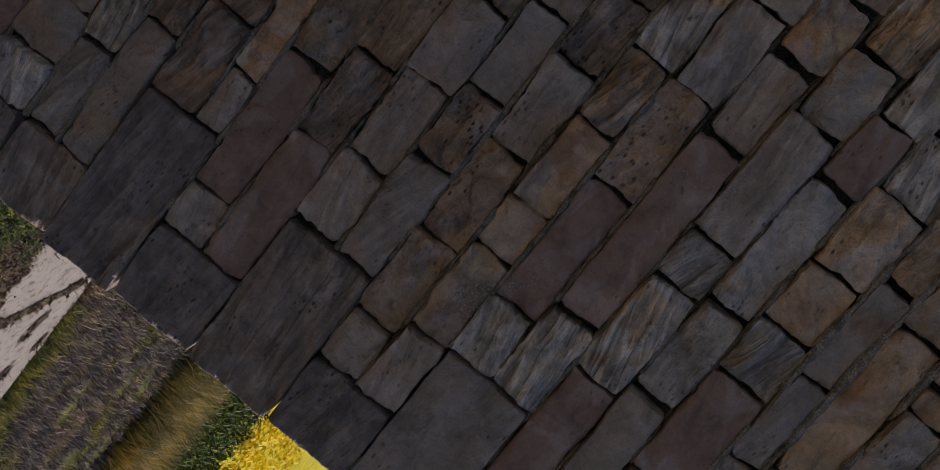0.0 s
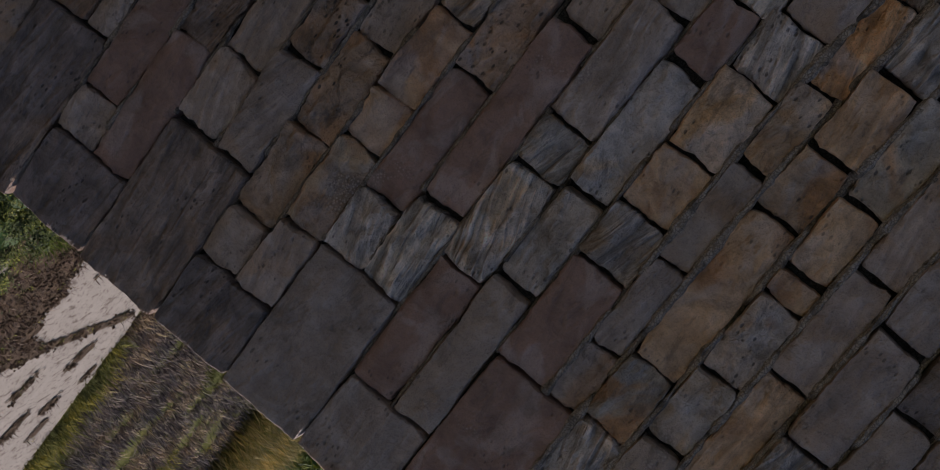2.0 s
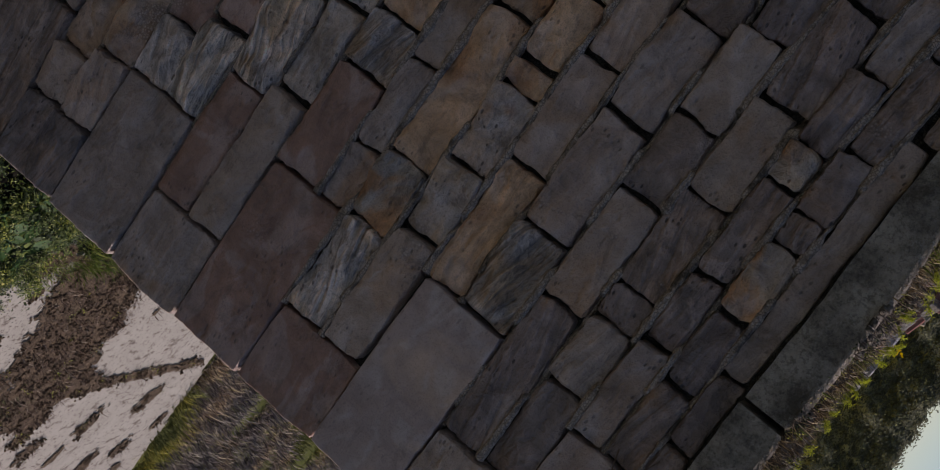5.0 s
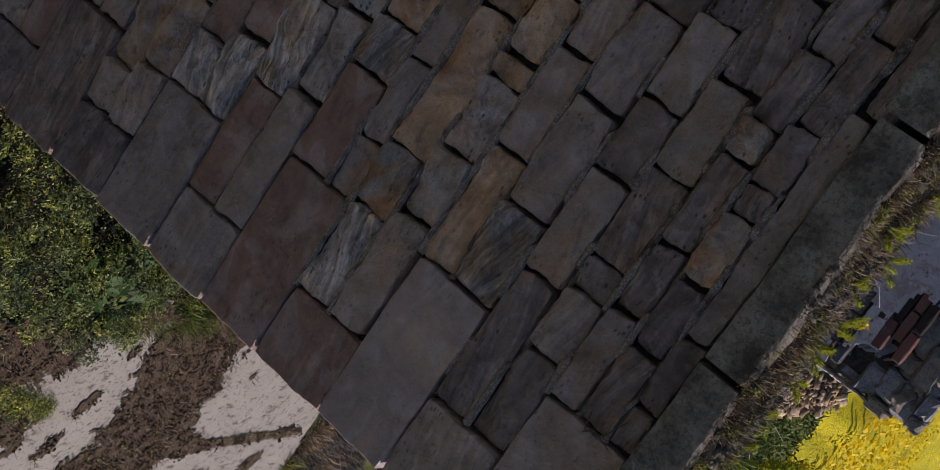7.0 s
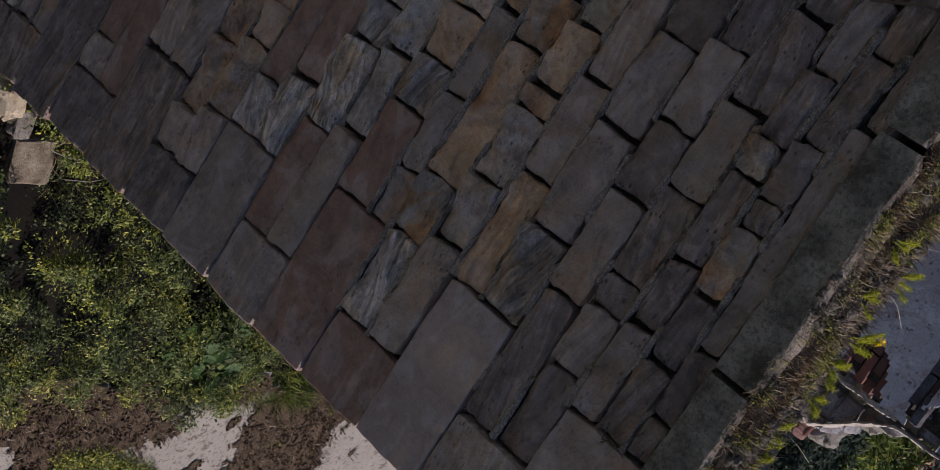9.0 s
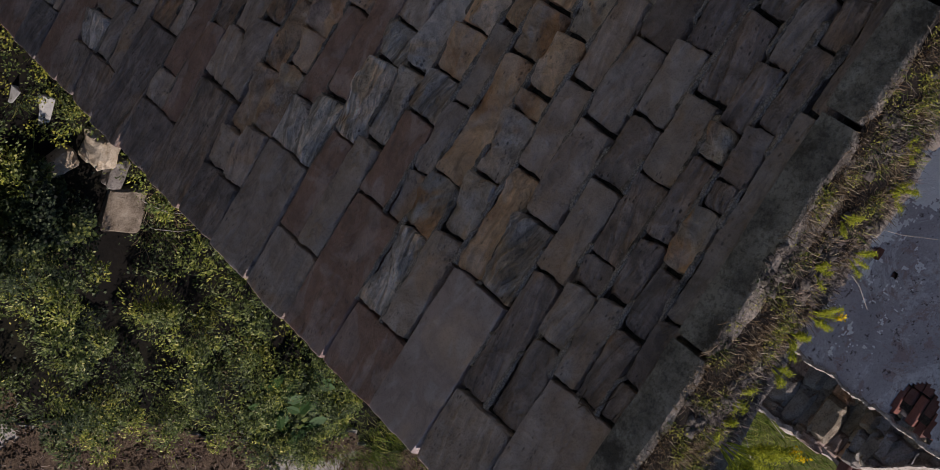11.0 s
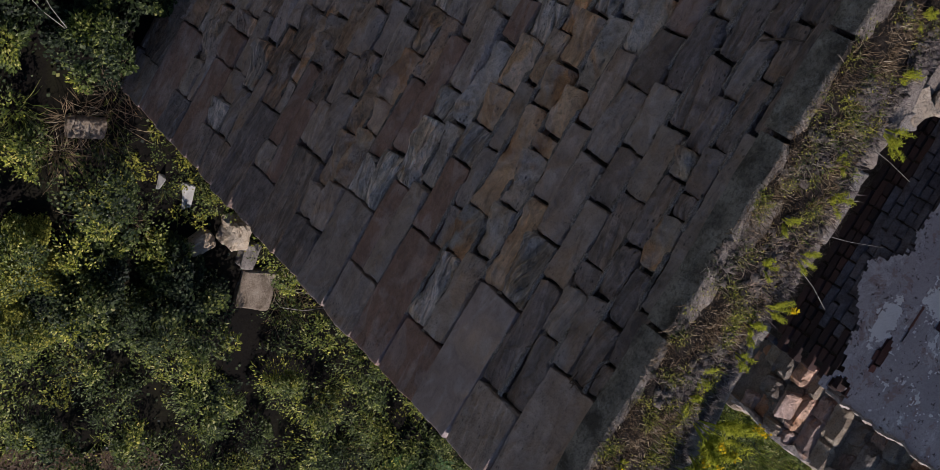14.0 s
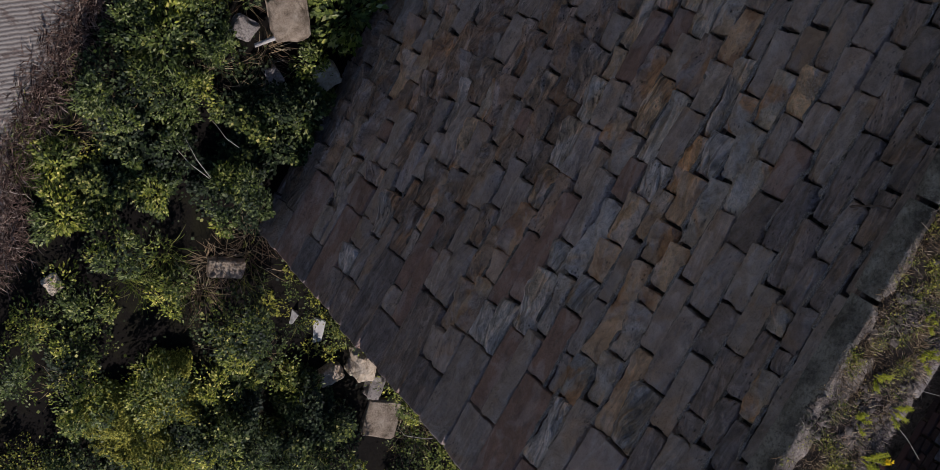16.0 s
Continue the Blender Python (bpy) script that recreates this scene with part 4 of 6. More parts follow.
for row in range(14, 60):
    z = 0.0375 + row * 0.075
    for y in (RY + 0.075, RY + 0.19, RY + 0.31):
        if rb.random() < 0.6:
            w = rb.choice((0, 1, 3))
            part("brick", rb.choice((brick_meshes, shade_toned_meshes, smeared_meshes, shade_toned_meshes))[w], rear, at=Matrix.Translation((-0.72 + rb.uniform(-0.03, 0.05), y, z)) @ pose(0, 0, 0, rb.uniform(-3, 3), rb.uniform(-4, 4), rb.uniform(-10, 10)))

# The torn corner: rubble core where the gable wall once joined.
rr = random.Random(4)
cores = [rock_mesh("core_stone", 1.0, 1.0, 1.0, m_, 80.0 + k * 2.9, 3, 0.13) for k, m_ in enumerate((RUBBLE, STONE_DRAB, PALE_RUBBLE, CORE, CORE, STONE_DRAB, STONE_OCHRE, STONE_DARK))]


def core_back(z):
    """How far the torn face lies behind the plaster: it recedes in steps upwards."""
    return 0.28 + 0.27 * sm(2.4, 3.0, z) + 0.28 * sm(3.0, 4.0, z)


z = 0.2
while z < 4.05:
    h = rr.uniform(0.09, 0.19)
    x = -0.68
    lim = 0.03 + 0.05 * nz(z * 2, 6.0) + 0.04 * nz(z * 9, 2.0)
    while x < lim - 0.06:
        w = min(rr.uniform(0.15, 0.36), max(0.10, lim - x))
        back = core_back(z)
        part("core_stone", rr.choice(cores), rear, at=Matrix.Translation((x + w / 2, RY + 0.12 + back + rr.uniform(-0.045, 0.045), z)) @ pose(0, 0, 0, rr.uniform(-3, 3), rr.uniform(-3, 3), rr.uniform(-6, 6)) @ Matrix.Diagonal((w * 1.02, rr.uniform(0.22, 0.32), h * 1.1, 1)))
        x += w
    z += h * 0.95
# Above it the torn edge steps back to the wall head, with pale stones along it.
GREY_RUBBLE = grit_material("grey_gritty_rubble", (0.24, 0.225, 0.23), (0.42, 0.40, 0.41), (0.52, 0.50, 0.50))
head_stones = [rock_mesh("core_stone", 1.0, 1.0, 1.0, m_, 120.0 + k * 4.1, 3, 0.12) for k, m_ in enumerate((PALE_RUBBLE, PALE_RUBBLE, RUBBLE, GREY_RUBBLE, GREY_RUBBLE))]


def core_edge(z):
    """Where the torn core ends: it runs in to the wall and then straight up."""
    return -0.10 - 0.42 * sm(3.95, 4.72, z) - 0.04 * sm(5.15, 5.4, z)


z = 3.93
while z < 5.36:
    h = rr.uniform(0.09, 0.16)
    lim = core_edge(z)
    x = -0.74 if z < 4.6 else -1.5
    while x < lim - 0.03:
        w = min(rr.uniform(0.16, 0.32), max(0.10, lim - x))
        part("core_stone", rr.choice(head_stones), rear, at=Matrix.Translation((x + w / 2, RY + (0.5 - 0.12 * sm(4.5, 4.8, z)) + rr.uniform(-0.04, 0.04), z)) @ pose(0, 0, 0, rr.uniform(-4, 4), rr.uniform(-3, 3), rr.uniform(-7, 7)) @ Matrix.Diagonal((w * 1.03, rr.uniform(0.30, 0.42), h * 1.15, 1)))
        x += w
    z += h * 0.95
kv, kf = [], []
for j in range(52):
    z = -1.0 + 0.1 * j
    for i in range(15):
        u = i / 14
        lim = 0.0 + 0.05 * nz(z * 2, 6.0) + 0.04 * nz(z * 9, 2.0)
        x = -0.68 + (lim + 0.68) * min(1.0, u * 14 / 11)
        y = RY + core_back(z) + 0.02 + 0.035 * nz(x * 9, z * 11, 2.0) + (0.0 if i < 12 else 0.16 * (i - 11))
        kv.append((x + 0.02 * nz(x * 12, z * 13, 5.0), y, min(z, 4.0 + 0.05 * nz(x * 7, 1.0)) if j < 51 else 3.9))
kf = [(j * 15 + i, j * 15 + i + 1, j * 15 + i + 16, j * 15 + i + 15) for j in range(51) for i in range(14)]
part("core", mesh("core", kv, kf, (CORE,)), rear, "grey-brown rubble core of the torn wall")

for k in range(46):
    s = rr.uniform(0.7, 1.9)
    part("fragment", rr.choice(frag), rear, at=Matrix.Translation((rr.uniform(-0.7, -0.02), RY + rr.uniform(0.5, 1.1), 3.97 + rr.uniform(-0.05, 0.06))) @ pose(0, 0, 0, rr.uniform(-20, 20), rr.uniform(-20, 20), rr.uniform(0, 360)) @ Matrix.Diagonal((s, s, s, 1)))

# Ragged pale edges where plaster and masonry broke away, turned to the sun.
def torn_edge(name, z0, z1, line, front, deep, wide, mat, label):
    """A thin jagged lip that climbs a broken vertical edge; line gives its x at a height."""
    verts, faces = [], []
    n = int((z1 - z0) / 0.013)
    for i in range(n + 1):
        z = z0 + (z1 - z0) * i / n
        x = line(z) + 0.016 * nz(z * 13, 2.0) + 0.010 * nz(z * 47, 4.0)
        y0 = front(z)
        y1 = y0 + deep
        w = wide * (0.55 + 0.9 * abs(nz(z * 9, 7.0)) + 0.5 * nz(z * 31, 1.0))
        verts += [(x - w, y0 + 0.004, z), (x, y0 + 0.006 * nz(z * 40, 3.0), z), (x + 0.17 * deep * (1 + 0.9 * nz(z * 12, 6.0)), y1 + 0.01 * nz(z * 22, 5.0), z), (x - w, y1, z)]
    for i in range(n):
        for k in range(4):
            a, b_ = i * 4 + k, i * 4 + (k + 1) % 4
            faces.append((a, b_, b_ + 4, a + 4))
    return part(name, mesh(name, verts, faces, (mat,)), rear, label)


EDGE_LIME = grit_material("broken_lime_edge", (0.40, 0.33, 0.28), (0.58, 0.51, 0.45), (0.66, 0.60, 0.54))
torn_edge("torn_plaster_edge", 2.95, 4.66, lambda z: -0.548 - 0.025 * nz(z * 5, 1.0), lambda z: RY - 0.018, 0.07, 0.030, EDGE_LIME, "ragged pale broken edge of the plaster")
torn_edge("torn_wall_edge", 0.6, 4.0, lambda z: 0.035 + 0.05 * nz(z * 2, 6.0), lambda z: RY - 0.05 + core_back(z), 0.16, 0.05, EDGE_LIME, "ragged pale edge of the torn masonry")
torn_edge("torn_wall_edge", 4.15, 5.22, lambda z: core_edge(z) + 0.03, lambda z: RY + 0.22, 0.12, 0.02, EDGE_LIME, "ragged pale edge of the torn masonry")

# Scraps of whitewash still on the plaster.
wv_, wf_, widx = [], [], {}


def washed(x, z):
    k = 0.5 * nz(x * 9, z * 9, 3.0) + 0.4 * nz(x * 24, z * 24, 6.0) + 0.3 * nz(x * 55, z * 55, 1.0)
    return any(math.hypot((x - c[0]) / a, (z - c[1]) / b_) + k < 0.9 for c, a, b_ in (((-1.23, 3.06), 0.20, 0.10), ((-1.60, 3.38), 0.17, 0.15), ((-2.1, 3.5), 0.3, 0.2))) or (abs(x + 1.2) < 0.45 and 3.22 < z < 3.85 and k > 0.27) or (-1.0 < x and 3.3 < z < 4.4 and k > 0.40)


for i in range(190):
    for j in range(110):
        x, z = -0.6 - i * 0.011, 2.75 + j * 0.011
        if washed(x, z) and not bare(x, z) and z < rear_top(x):
            q = []
            for a, b_ in ((0, 0), (1, 0), (1, 1), (0, 1)):
                if (i + a, j + b_) not in widx:
                    xx, zz = -0.6 - (i + a) * 0.011, 2.75 + (j + b_) * 0.011
                    widx[i + a, j + b_] = len(wv_)
                    wv_.append((xx + 0.005 * nz(xx * 70, zz * 70), RY - 0.0035 + 0.004 * nz(xx * 3, zz * 3, 4.0), zz + 0.005 * nz(xx * 70, zz * 70, 4.0)))
                q.append(widx[i + a, j + b_])
            wf_.append(q)
LIMEWASH = flat_mix("old_limewash", [(0.3, (0.75, 0.75, 0.76)), (0.5, (0.86, 0.86, 0.87)), (0.7, (0.9, 0.9, 0.9))], 9)
part("limewash", mesh("limewash", wv_, wf_, (LIMEWASH,)), rear, "flaking scraps of white limewash")
# Unseen floor of pale rubble, added to bounce sunlight up the rear wall.
BOUNCE_FLOOR = flat_mix("pale_bounce_floor", [(0.3, (0.16, 0.13, 0.10)), (0.5, (0.36, 0.31, 0.26)), (0.7, (0.55, 0.50, 0.44))], 5, bump=1.0, dist=0.05)
fv_ = [(x * 0.2 - 7.9 + 0.05 * nz(x * 1.1, y * 1.1), 0.47 + y * 0.2, 0.05 + 0.09 * nz(x * 0.5, y * 0.5, 3.0) - 0.6 * sm(33, 40, x) * 0.3) for y in range(23) for x in range(40)]
tagged(part("floor", mesh("floor", fv_, [(y * 40 + x, y * 40 + x + 1, y * 40 + x + 41, y * 40 + x + 40) for y in range(22) for x in range(39)], (BOUNCE_FLOOR,))), "unseen floor of pale rubble added to bounce sunlight", "floor", kind="structure")
# Farther along the wall is thicker: an inner leaf with a slot behind the outer one, its near end broken.
leaf_plan = [(-2.10, 0.50), (-2.22, 0.66), (-2.42, 0.84), (-3.0, 0.90), (-3.7, 0.92), (-3.7, 0.65), (-3.0, 0.64), (-2.30, 0.63), (-2.16, 0.53)]
iv = [(x + 0.02 * nz(x * 9, k), y + 0.02 * nz(y * 9, k, 3.0), z + (0.05 * nz(x * 4, y * 5, 2.0) if z else 0.0)) for z in (0.0, TOP + 0.06) for k, (x, y) in enumerate(leaf_plan)]
m_ = len(leaf_plan)
inner_leaf = part("inner_leaf", mesh("inner_leaf", iv, [(k, (k + 1) % m_, m_ + (k + 1) % m_, m_ + k) for k in range(m_)] + [tuple(range(m_ - 1, -1, -1)), tuple(range(m_, 2 * m_))], (CORE,)), wall, "rubble inner leaf of the wall with a slot behind")
rc = random.Random(31)
for i in range(46):
    t = rc.random()
    x = -2.14 - 1.4 * t
    y = min(0.86, 0.55 + 1.05 * max(0.0, -2.12 - x)) + rc.uniform(-0.10, 0.03)
    s_ = rc.uniform(0.5, 1.2)
    part("edge_stone", rc.choice(frag[1:3]), wall, at=Matrix.Translation((x, max(y, 0.62 if x < -2.25 else 0.5), TOP + 0.03)) @ pose(0, 0, 0, rc.uniform(-15, 15), rc.uniform(-15, 15), rc.uniform(0, 360)) @ Matrix.Diagonal((s_, s_, s_, 1)))
# Remaining walls that close the place, out of the camera's sight.
tagged(part("wall_west", box_mesh("wall_west", (-8.4, 0.05, -1.0), (-7.96, RY + 0.4, 4.4), CORE)), "far gable wall of the ruin", "wall", kind="structure")


def fallen(name, x, y, sx, sy, sz, mat, seed, turn, tilt, label, cat, sharp=0.25, sink=0.03, lift_by=0.0):
    me = wedge_mesh(name, sx, sy, sz, mat, seed) if sharp > 0.32 else rock_mesh(name, sx, sy, sz, mat, seed, 4, sharp * 0.62)
    ob = part(name, me, at=Matrix.Translation((x, y, ground_z(x, y) - sink + lift_by)) @ pose(0, 0, 0, tilt[0], tilt[1], turn))
    return tagged(ob, label, cat, "fallen stones among the weeds")


OCHRE_BLOCK = flat_mix("tawny_block", [(0.34, (0.16, 0.10, 0.06)), (0.42, (0.42, 0.31, 0.20)), (0.52, (0.60, 0.48, 0.34)), (0.66, (0.70, 0.60, 0.47))], 9, bump=1.0, dist=0.025)
GREY_BLOCK = flat_mix("buff_block", [(0.34, (0.09, 0.066, 0.046)), (0.44, (0.22, 0.17, 0.12)), (0.55, (0.34, 0.272, 0.20)), (0.68, (0.46, 0.39, 0.30))], 9, bump=1.0, dist=0.025)
fallen("fallen_block", 0.72, 1.42, 0.24, 0.17, 0.24, OCHRE_BLOCK, 2.0, 18, (-14, 6), "tawny sandstone block tipped over in the weeds", "stone")
fallen("fallen_block", 0.90, 1.25, 0.22, 0.14, 0.15, OCHRE_BLOCK, 5.0, -30, (4, 12), "flat pale buff stone lying among weeds", "stone")
fallen("fallen_stone", 0.62, 0.91, 0.28, 0.10, 0.21, BARK_WHITE, 8.0, 35, (-20, -6), "whitish wedge of stone half sunk in weeds", "stone", 0.35)
fallen("fallen_stone", 0.57, 0.66, 0.16, 0.10, 0.15, BARK_WHITE, 9.0, 10, (0, 0), "small white stone in low weeds", "stone", 0.35)
fallen("fallen_stone", 0.88, 1.68, 0.22, 0.13, 0.15, PALE_RUBBLE, 12.0, 8, (-8, 0), "pale stone leaning by a tumbled slab", "stone")
fallen("fallen_slab", 1.14, 1.93, 0.34, 0.30, 0.15, GREY_BLOCK, 15.0, 14, (3, -4), "large flat sandstone slab split along its bed", "stone", 0.14)
fallen("fallen_stone", 0.35, -0.11, 0.15, 0.27, 0.07, GREY_BLOCK, 18.0, 20, (6, 8), "flat pale stone on dead grass beside the corner", "stone", 0.2, 0.0, 0.03)
fallen("fallen_block", -1.57, -0.66, 0.36, 0.26, 0.2, GREY_BLOCK, 22.0, 40, (8, 10), "big buff stone tipped in the nettles", "stone", 0.22, 0.0, 0.05)
fallen("fallen_stone", -1.31, -0.86, 0.15, 0.17, 0.13, PALE_RUBBLE, 25.0, 0, (0, 0), "rounded pale stone in weeds by the wall", "stone")
fallen("fallen_stone", -1.29, -0.16, 0.16, 0.18, 0.16, OCHRE_BLOCK, 28.0, 60, (10, 0), "buff stone against the foot of the wall", "stone", 0.3, 0.0, 0.06)
fallen("fallen_stone", -1.10, -0.50, 0.14, 0.10, 0.08, PALE_RUBBLE, 31.0, 60, (0, 0), "small pale stone among dead stems", "stone", 0.3, 0.0, 0.03)
fallen("fallen_stone", 0.93, -1.22, 0.14, 0.12, 0.09, OCHRE_BLOCK, 34.0, 60, (0, 0), "small buff stone beside the concrete yard", "stone")


def stick(name, pts, r0, r1, mat, label, cat):
    return tagged(part(name, tube_mesh(name, pts, r0, r1, mat)), label, cat)


stick("bleached_branch", [(-1.24, -0.76, 0.13), (-1.36, -0.66, 0.16), (-1.46, -0.58, 0.17), (-1.56, -0.49, 0.15)], 0.016, 0.019, BARK_WHITE, "bleached bare branch lying on weeds and stones", "branch")
for a, b in (((-0.38, -1.0, 0.16), (-0.27, -0.66, 0.30)), ((-0.47, -0.95, 0.20), (-0.28, -0.66, 0.32)), ((-0.62, -0.75, 0.12), (-0.55, -0.55, 0.25)), ((1.0, 1.98, -0.05), (0.96, 2.3, 0.05)), ((1.2, 2.2, -0.1), (1.05, 2.55, -0.02))):
    mid = ((a[0] + b[0]) / 2 + 0.02, (a[1] + b[1]) / 2, (a[2] + b[2]) / 2 + 0.02)
    tagged(stick("dead_stalk", [(a[0], a[1], -0.25), a, mid, b], 0.004, 0.0025, TWIG, "thin bleached dead stalk standing in the weeds", "stalk"), group="dead stalks in the weeds")

# Dry stems that lean out from the wall head.
for x, y, dx, dy, dz in ((-1.62, 0.36, -0.10, 0.34, 0.10), (-1.50, 0.40, 0.12, 0.26, 0.05), (-0.92, 0.38, 0.10, 0.30, 0.06), (-0.86, 0.34, 0.16, 0.26, 0.03), (-2.05, 0.36, 0.05, 0.22, 0.12), (-0.55, 0.36, -0.12, 0.20, 0.12)):
    a = Vector((x, y, TOP + 0.11))
    b_ = a + Vector((dx, dy, dz + 0.05))
    tagged(stick("dry_stem", [a, a.lerp(b_, 0.5) + Vector((0, 0, 0.035)), b_], 0.0014, 0.0009, TWIG, "thin bleached grass stem leaning out of the wall head", "stalk"), group="dry stems on the wall head")

# Small pieces caught in the joints of the wall.
stick("caught_twig", [(-0.66, 0.01, 5.08), (-0.60, -0.035, 5.11), (-0.62, -0.03, 5.17), (-0.70, 0.0, 5.20)], 0.003, 0.002, STALK, "brown dead twig caught in a wall joint", "twig")
stick("caught_twig", [(-0.58, 0.0, 5.10), (-0.62, -0.045, 5.14), (-0.60, -0.04, 5.21)], 0.003, 0.0018, STALK, "short brown twig caught in a wall joint", "twig")
stick("caught_twig", [(-2.18, 0.01, 4.98), (-2.20, -0.03, 5.06), (-2.24, -0.03, 5.16), (-2.26, 0.01, 5.22)], 0.006, 0.004, STALK, "flat sliver of wood wedged in a joint", "twig")
slab = part("lodged_slab", rock_mesh("lodged_slab", 0.24, 0.15, 0.055, STONE_DRAB, 44.0, 3, 0.10), at=Matrix.Translation((-0.27, RY + 0.17, 2.60)) @ pose(0, 0, 0, 25, 12, 20))
tagged(slab, "thin brown stone slab lodged in the torn masonry", "stone")


# ---- vegetation ----
def jitter(n, s):
    return rng.normal(0, s, n)


class Sprays:
    """Collects leaves of one kind and links them as one mesh."""

    def __init__(self):
        self.p, self.a, self.t, self.l, self.w = [], [], [], [], []

    def add(self, pos, azim, pitch, length, width):
        for store, v in zip((self.p, self.a, self.t, self.l, self.w), (pos, azim, pitch, length, width)):
            store.append(v)

    def build(self, name, template, mat, label, cat, parent=None):
        me = scatter_mesh(name, template, np.concatenate(self.p), np.concatenate(self.a), np.concatenate(self.t), np.concatenate(self.l), np.concatenate(self.w), mat)
        ob = part(name, me, parent)
        return tagged(ob, label, cat, kind="stuff") if parent is None else ob


def dome(s, x, y, z, r, h, n, size, flat=0.35):
    """A leafy clump: leaves over and within a low dome."""
    th = rng.uniform(0, 2 * math.pi, n)
    u = rng.uniform(0.0, 1.0, n)
    el = np.arcsin(u)
    rad = rng.uniform(0.55, 1.0, n) ** 0.6 * (1 + 0.25 * np.sin(3 * th + x * 7) + 0.15 * np.sin(7 * th + y * 11))
    px, py = x + r * rad * np.cos(el) * np.cos(th), y + r * rad * np.cos(el) * np.sin(th)
    pz = z + h * rad * np.sin(el)
    az = th - math.pi / 2 + jitter(n, 0.55)
    ln = size * rng.uniform(0.6, 1.4, n)
    s.add(np.stack([px, py, pz], 1), az, (el - math.pi / 2) * 0.55 + 0.3 + jitter(n, 0.5), ln, ln * rng.uniform(0.55, 0.95, n))


def tuft(s, x, y, z, n, length, width, spread=0.03, lean=0.9, curl=0.0):
    """A tuft of grass blades."""
    th = rng.uniform(0, 2 * math.pi, n)
    rad = rng.uniform(0, 1, n) * spread
    pos = np.stack([x + rad * np.cos(th), y + rad * np.sin(th), z + 0 * th - 0.01], 1)
    s.add(pos, th - math.pi / 2 + jitter(n, 0.5), rng.uniform(1.5 - lean, 1.5, n), length * rng.uniform(0.5, 1.2, n), width * rng.uniform(0.7, 1.3, n))


ROCK_T = (np.array([(-0.5, 0, -0.35), (0.5, 0.05, -0.4), (0.45, 1, -0.3), (-0.4, 0.9, -0.35), (-0.4, 0.1, 0.3), (0.35, 0.0, 0.35), (0.4, 0.85, 0.25), (-0.45, 0.95, 0.4)]), [(0, 3, 2, 1), (4, 5, 6, 7), (0, 1, 5, 4), (1, 2, 6, 5), (2, 3, 7, 6), (3, 0, 4, 7)])
SLAB_T = (ROCK_T[0] * np.array((1, 1, 0.42)), ROCK_T[1])
weeds, clover, mosses, dry, grass = Sprays(), Sprays(), Sprays(), Sprays(), Sprays()


def overgrown(x, y):
    """The strip of rough ground between the walls and the paving."""
    if -3.6 < x < 0 and -1.86 < y < -0.05:
        return True
    if x < 0.06 or x > 3.1 - 0.5 * sm(5.0, 6.2, y) or y > 7.0 or y < -1.9 + 0.35 * sm(0, 1, x):
        return False
    return True


rv = random.Random(17)
for k in range(900):
    x, y = rv.uniform(-3.0, 3.15), rv.uniform(-1.9, 6.9)
    if not overgrown(x, y):
        continue
    if any(math.hypot(x - a, y - b) < c for a, b, c in ((1.14, 1.92, 0.17), (0.72, 1.4, 0.11), (0.86, 1.27, 0.08), (0.62, 0.95, 0.07), (0.35, -0.11, 0.12), (-1.57, -0.66, 0.2), (-1.3, -0.72, 0.16), (0.86, 1.66, 0.12))):
        continue
    if x < 0.3 and y > -0.12:
        continue
    if nz(x * 1.5 + 3, y * 1.5, 21.0) + 0.35 * nz(x * 4, y * 4, 9.0) < (0.12 if y < 0.2 and x < 0.9 else 0.07):
        continue
    g0 = ground_z(x, y)
    kind = nz(x * 0.9, y * 0.9, 3.0) + 0.6 * nz(x * 2.7, y * 2.7, 6.0)
    big = max(0.0, 0.5 + 1.1 * nz(x * 0.8 + 4, y * 0.8, 1.0))
    r = rv.uniform(0.08, 0.19) * (0.7 + 0.7 * big)
    h = r * rv.uniform(0.7, 1.8) * (0.4 + 1.1 * big)
    # Before the wall, shade is put in by favouring the near-black clover.
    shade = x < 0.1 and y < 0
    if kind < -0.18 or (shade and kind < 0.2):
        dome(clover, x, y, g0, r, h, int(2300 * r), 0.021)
    elif kind < 0.22:
        dome(weeds, x, y, g0, r, h, int(2100 * r), 0.024)
    elif kind < 0.42:
        dome(mosses, x, y, g0, r * 1.1, h * 0.7, int(3000 * r), 0.016)
    elif kind < 0.56:
        dome(weeds, x, y, g0, r * 1.1, h * 0.8, int(2500 * r), 0.022)
    else:
        tuft(grass, x, y, g0, int(120 * r / 0.12), 0.13, 0.005, r * 1.4, 1.2)
    if rv.random() < 0.22:
        tuft(dry, x + 0.1, y, g0, 22, 0.22, 0.004, 0.07, 1.3)
# Taller bushy growth with dark hollows between.
tall = []
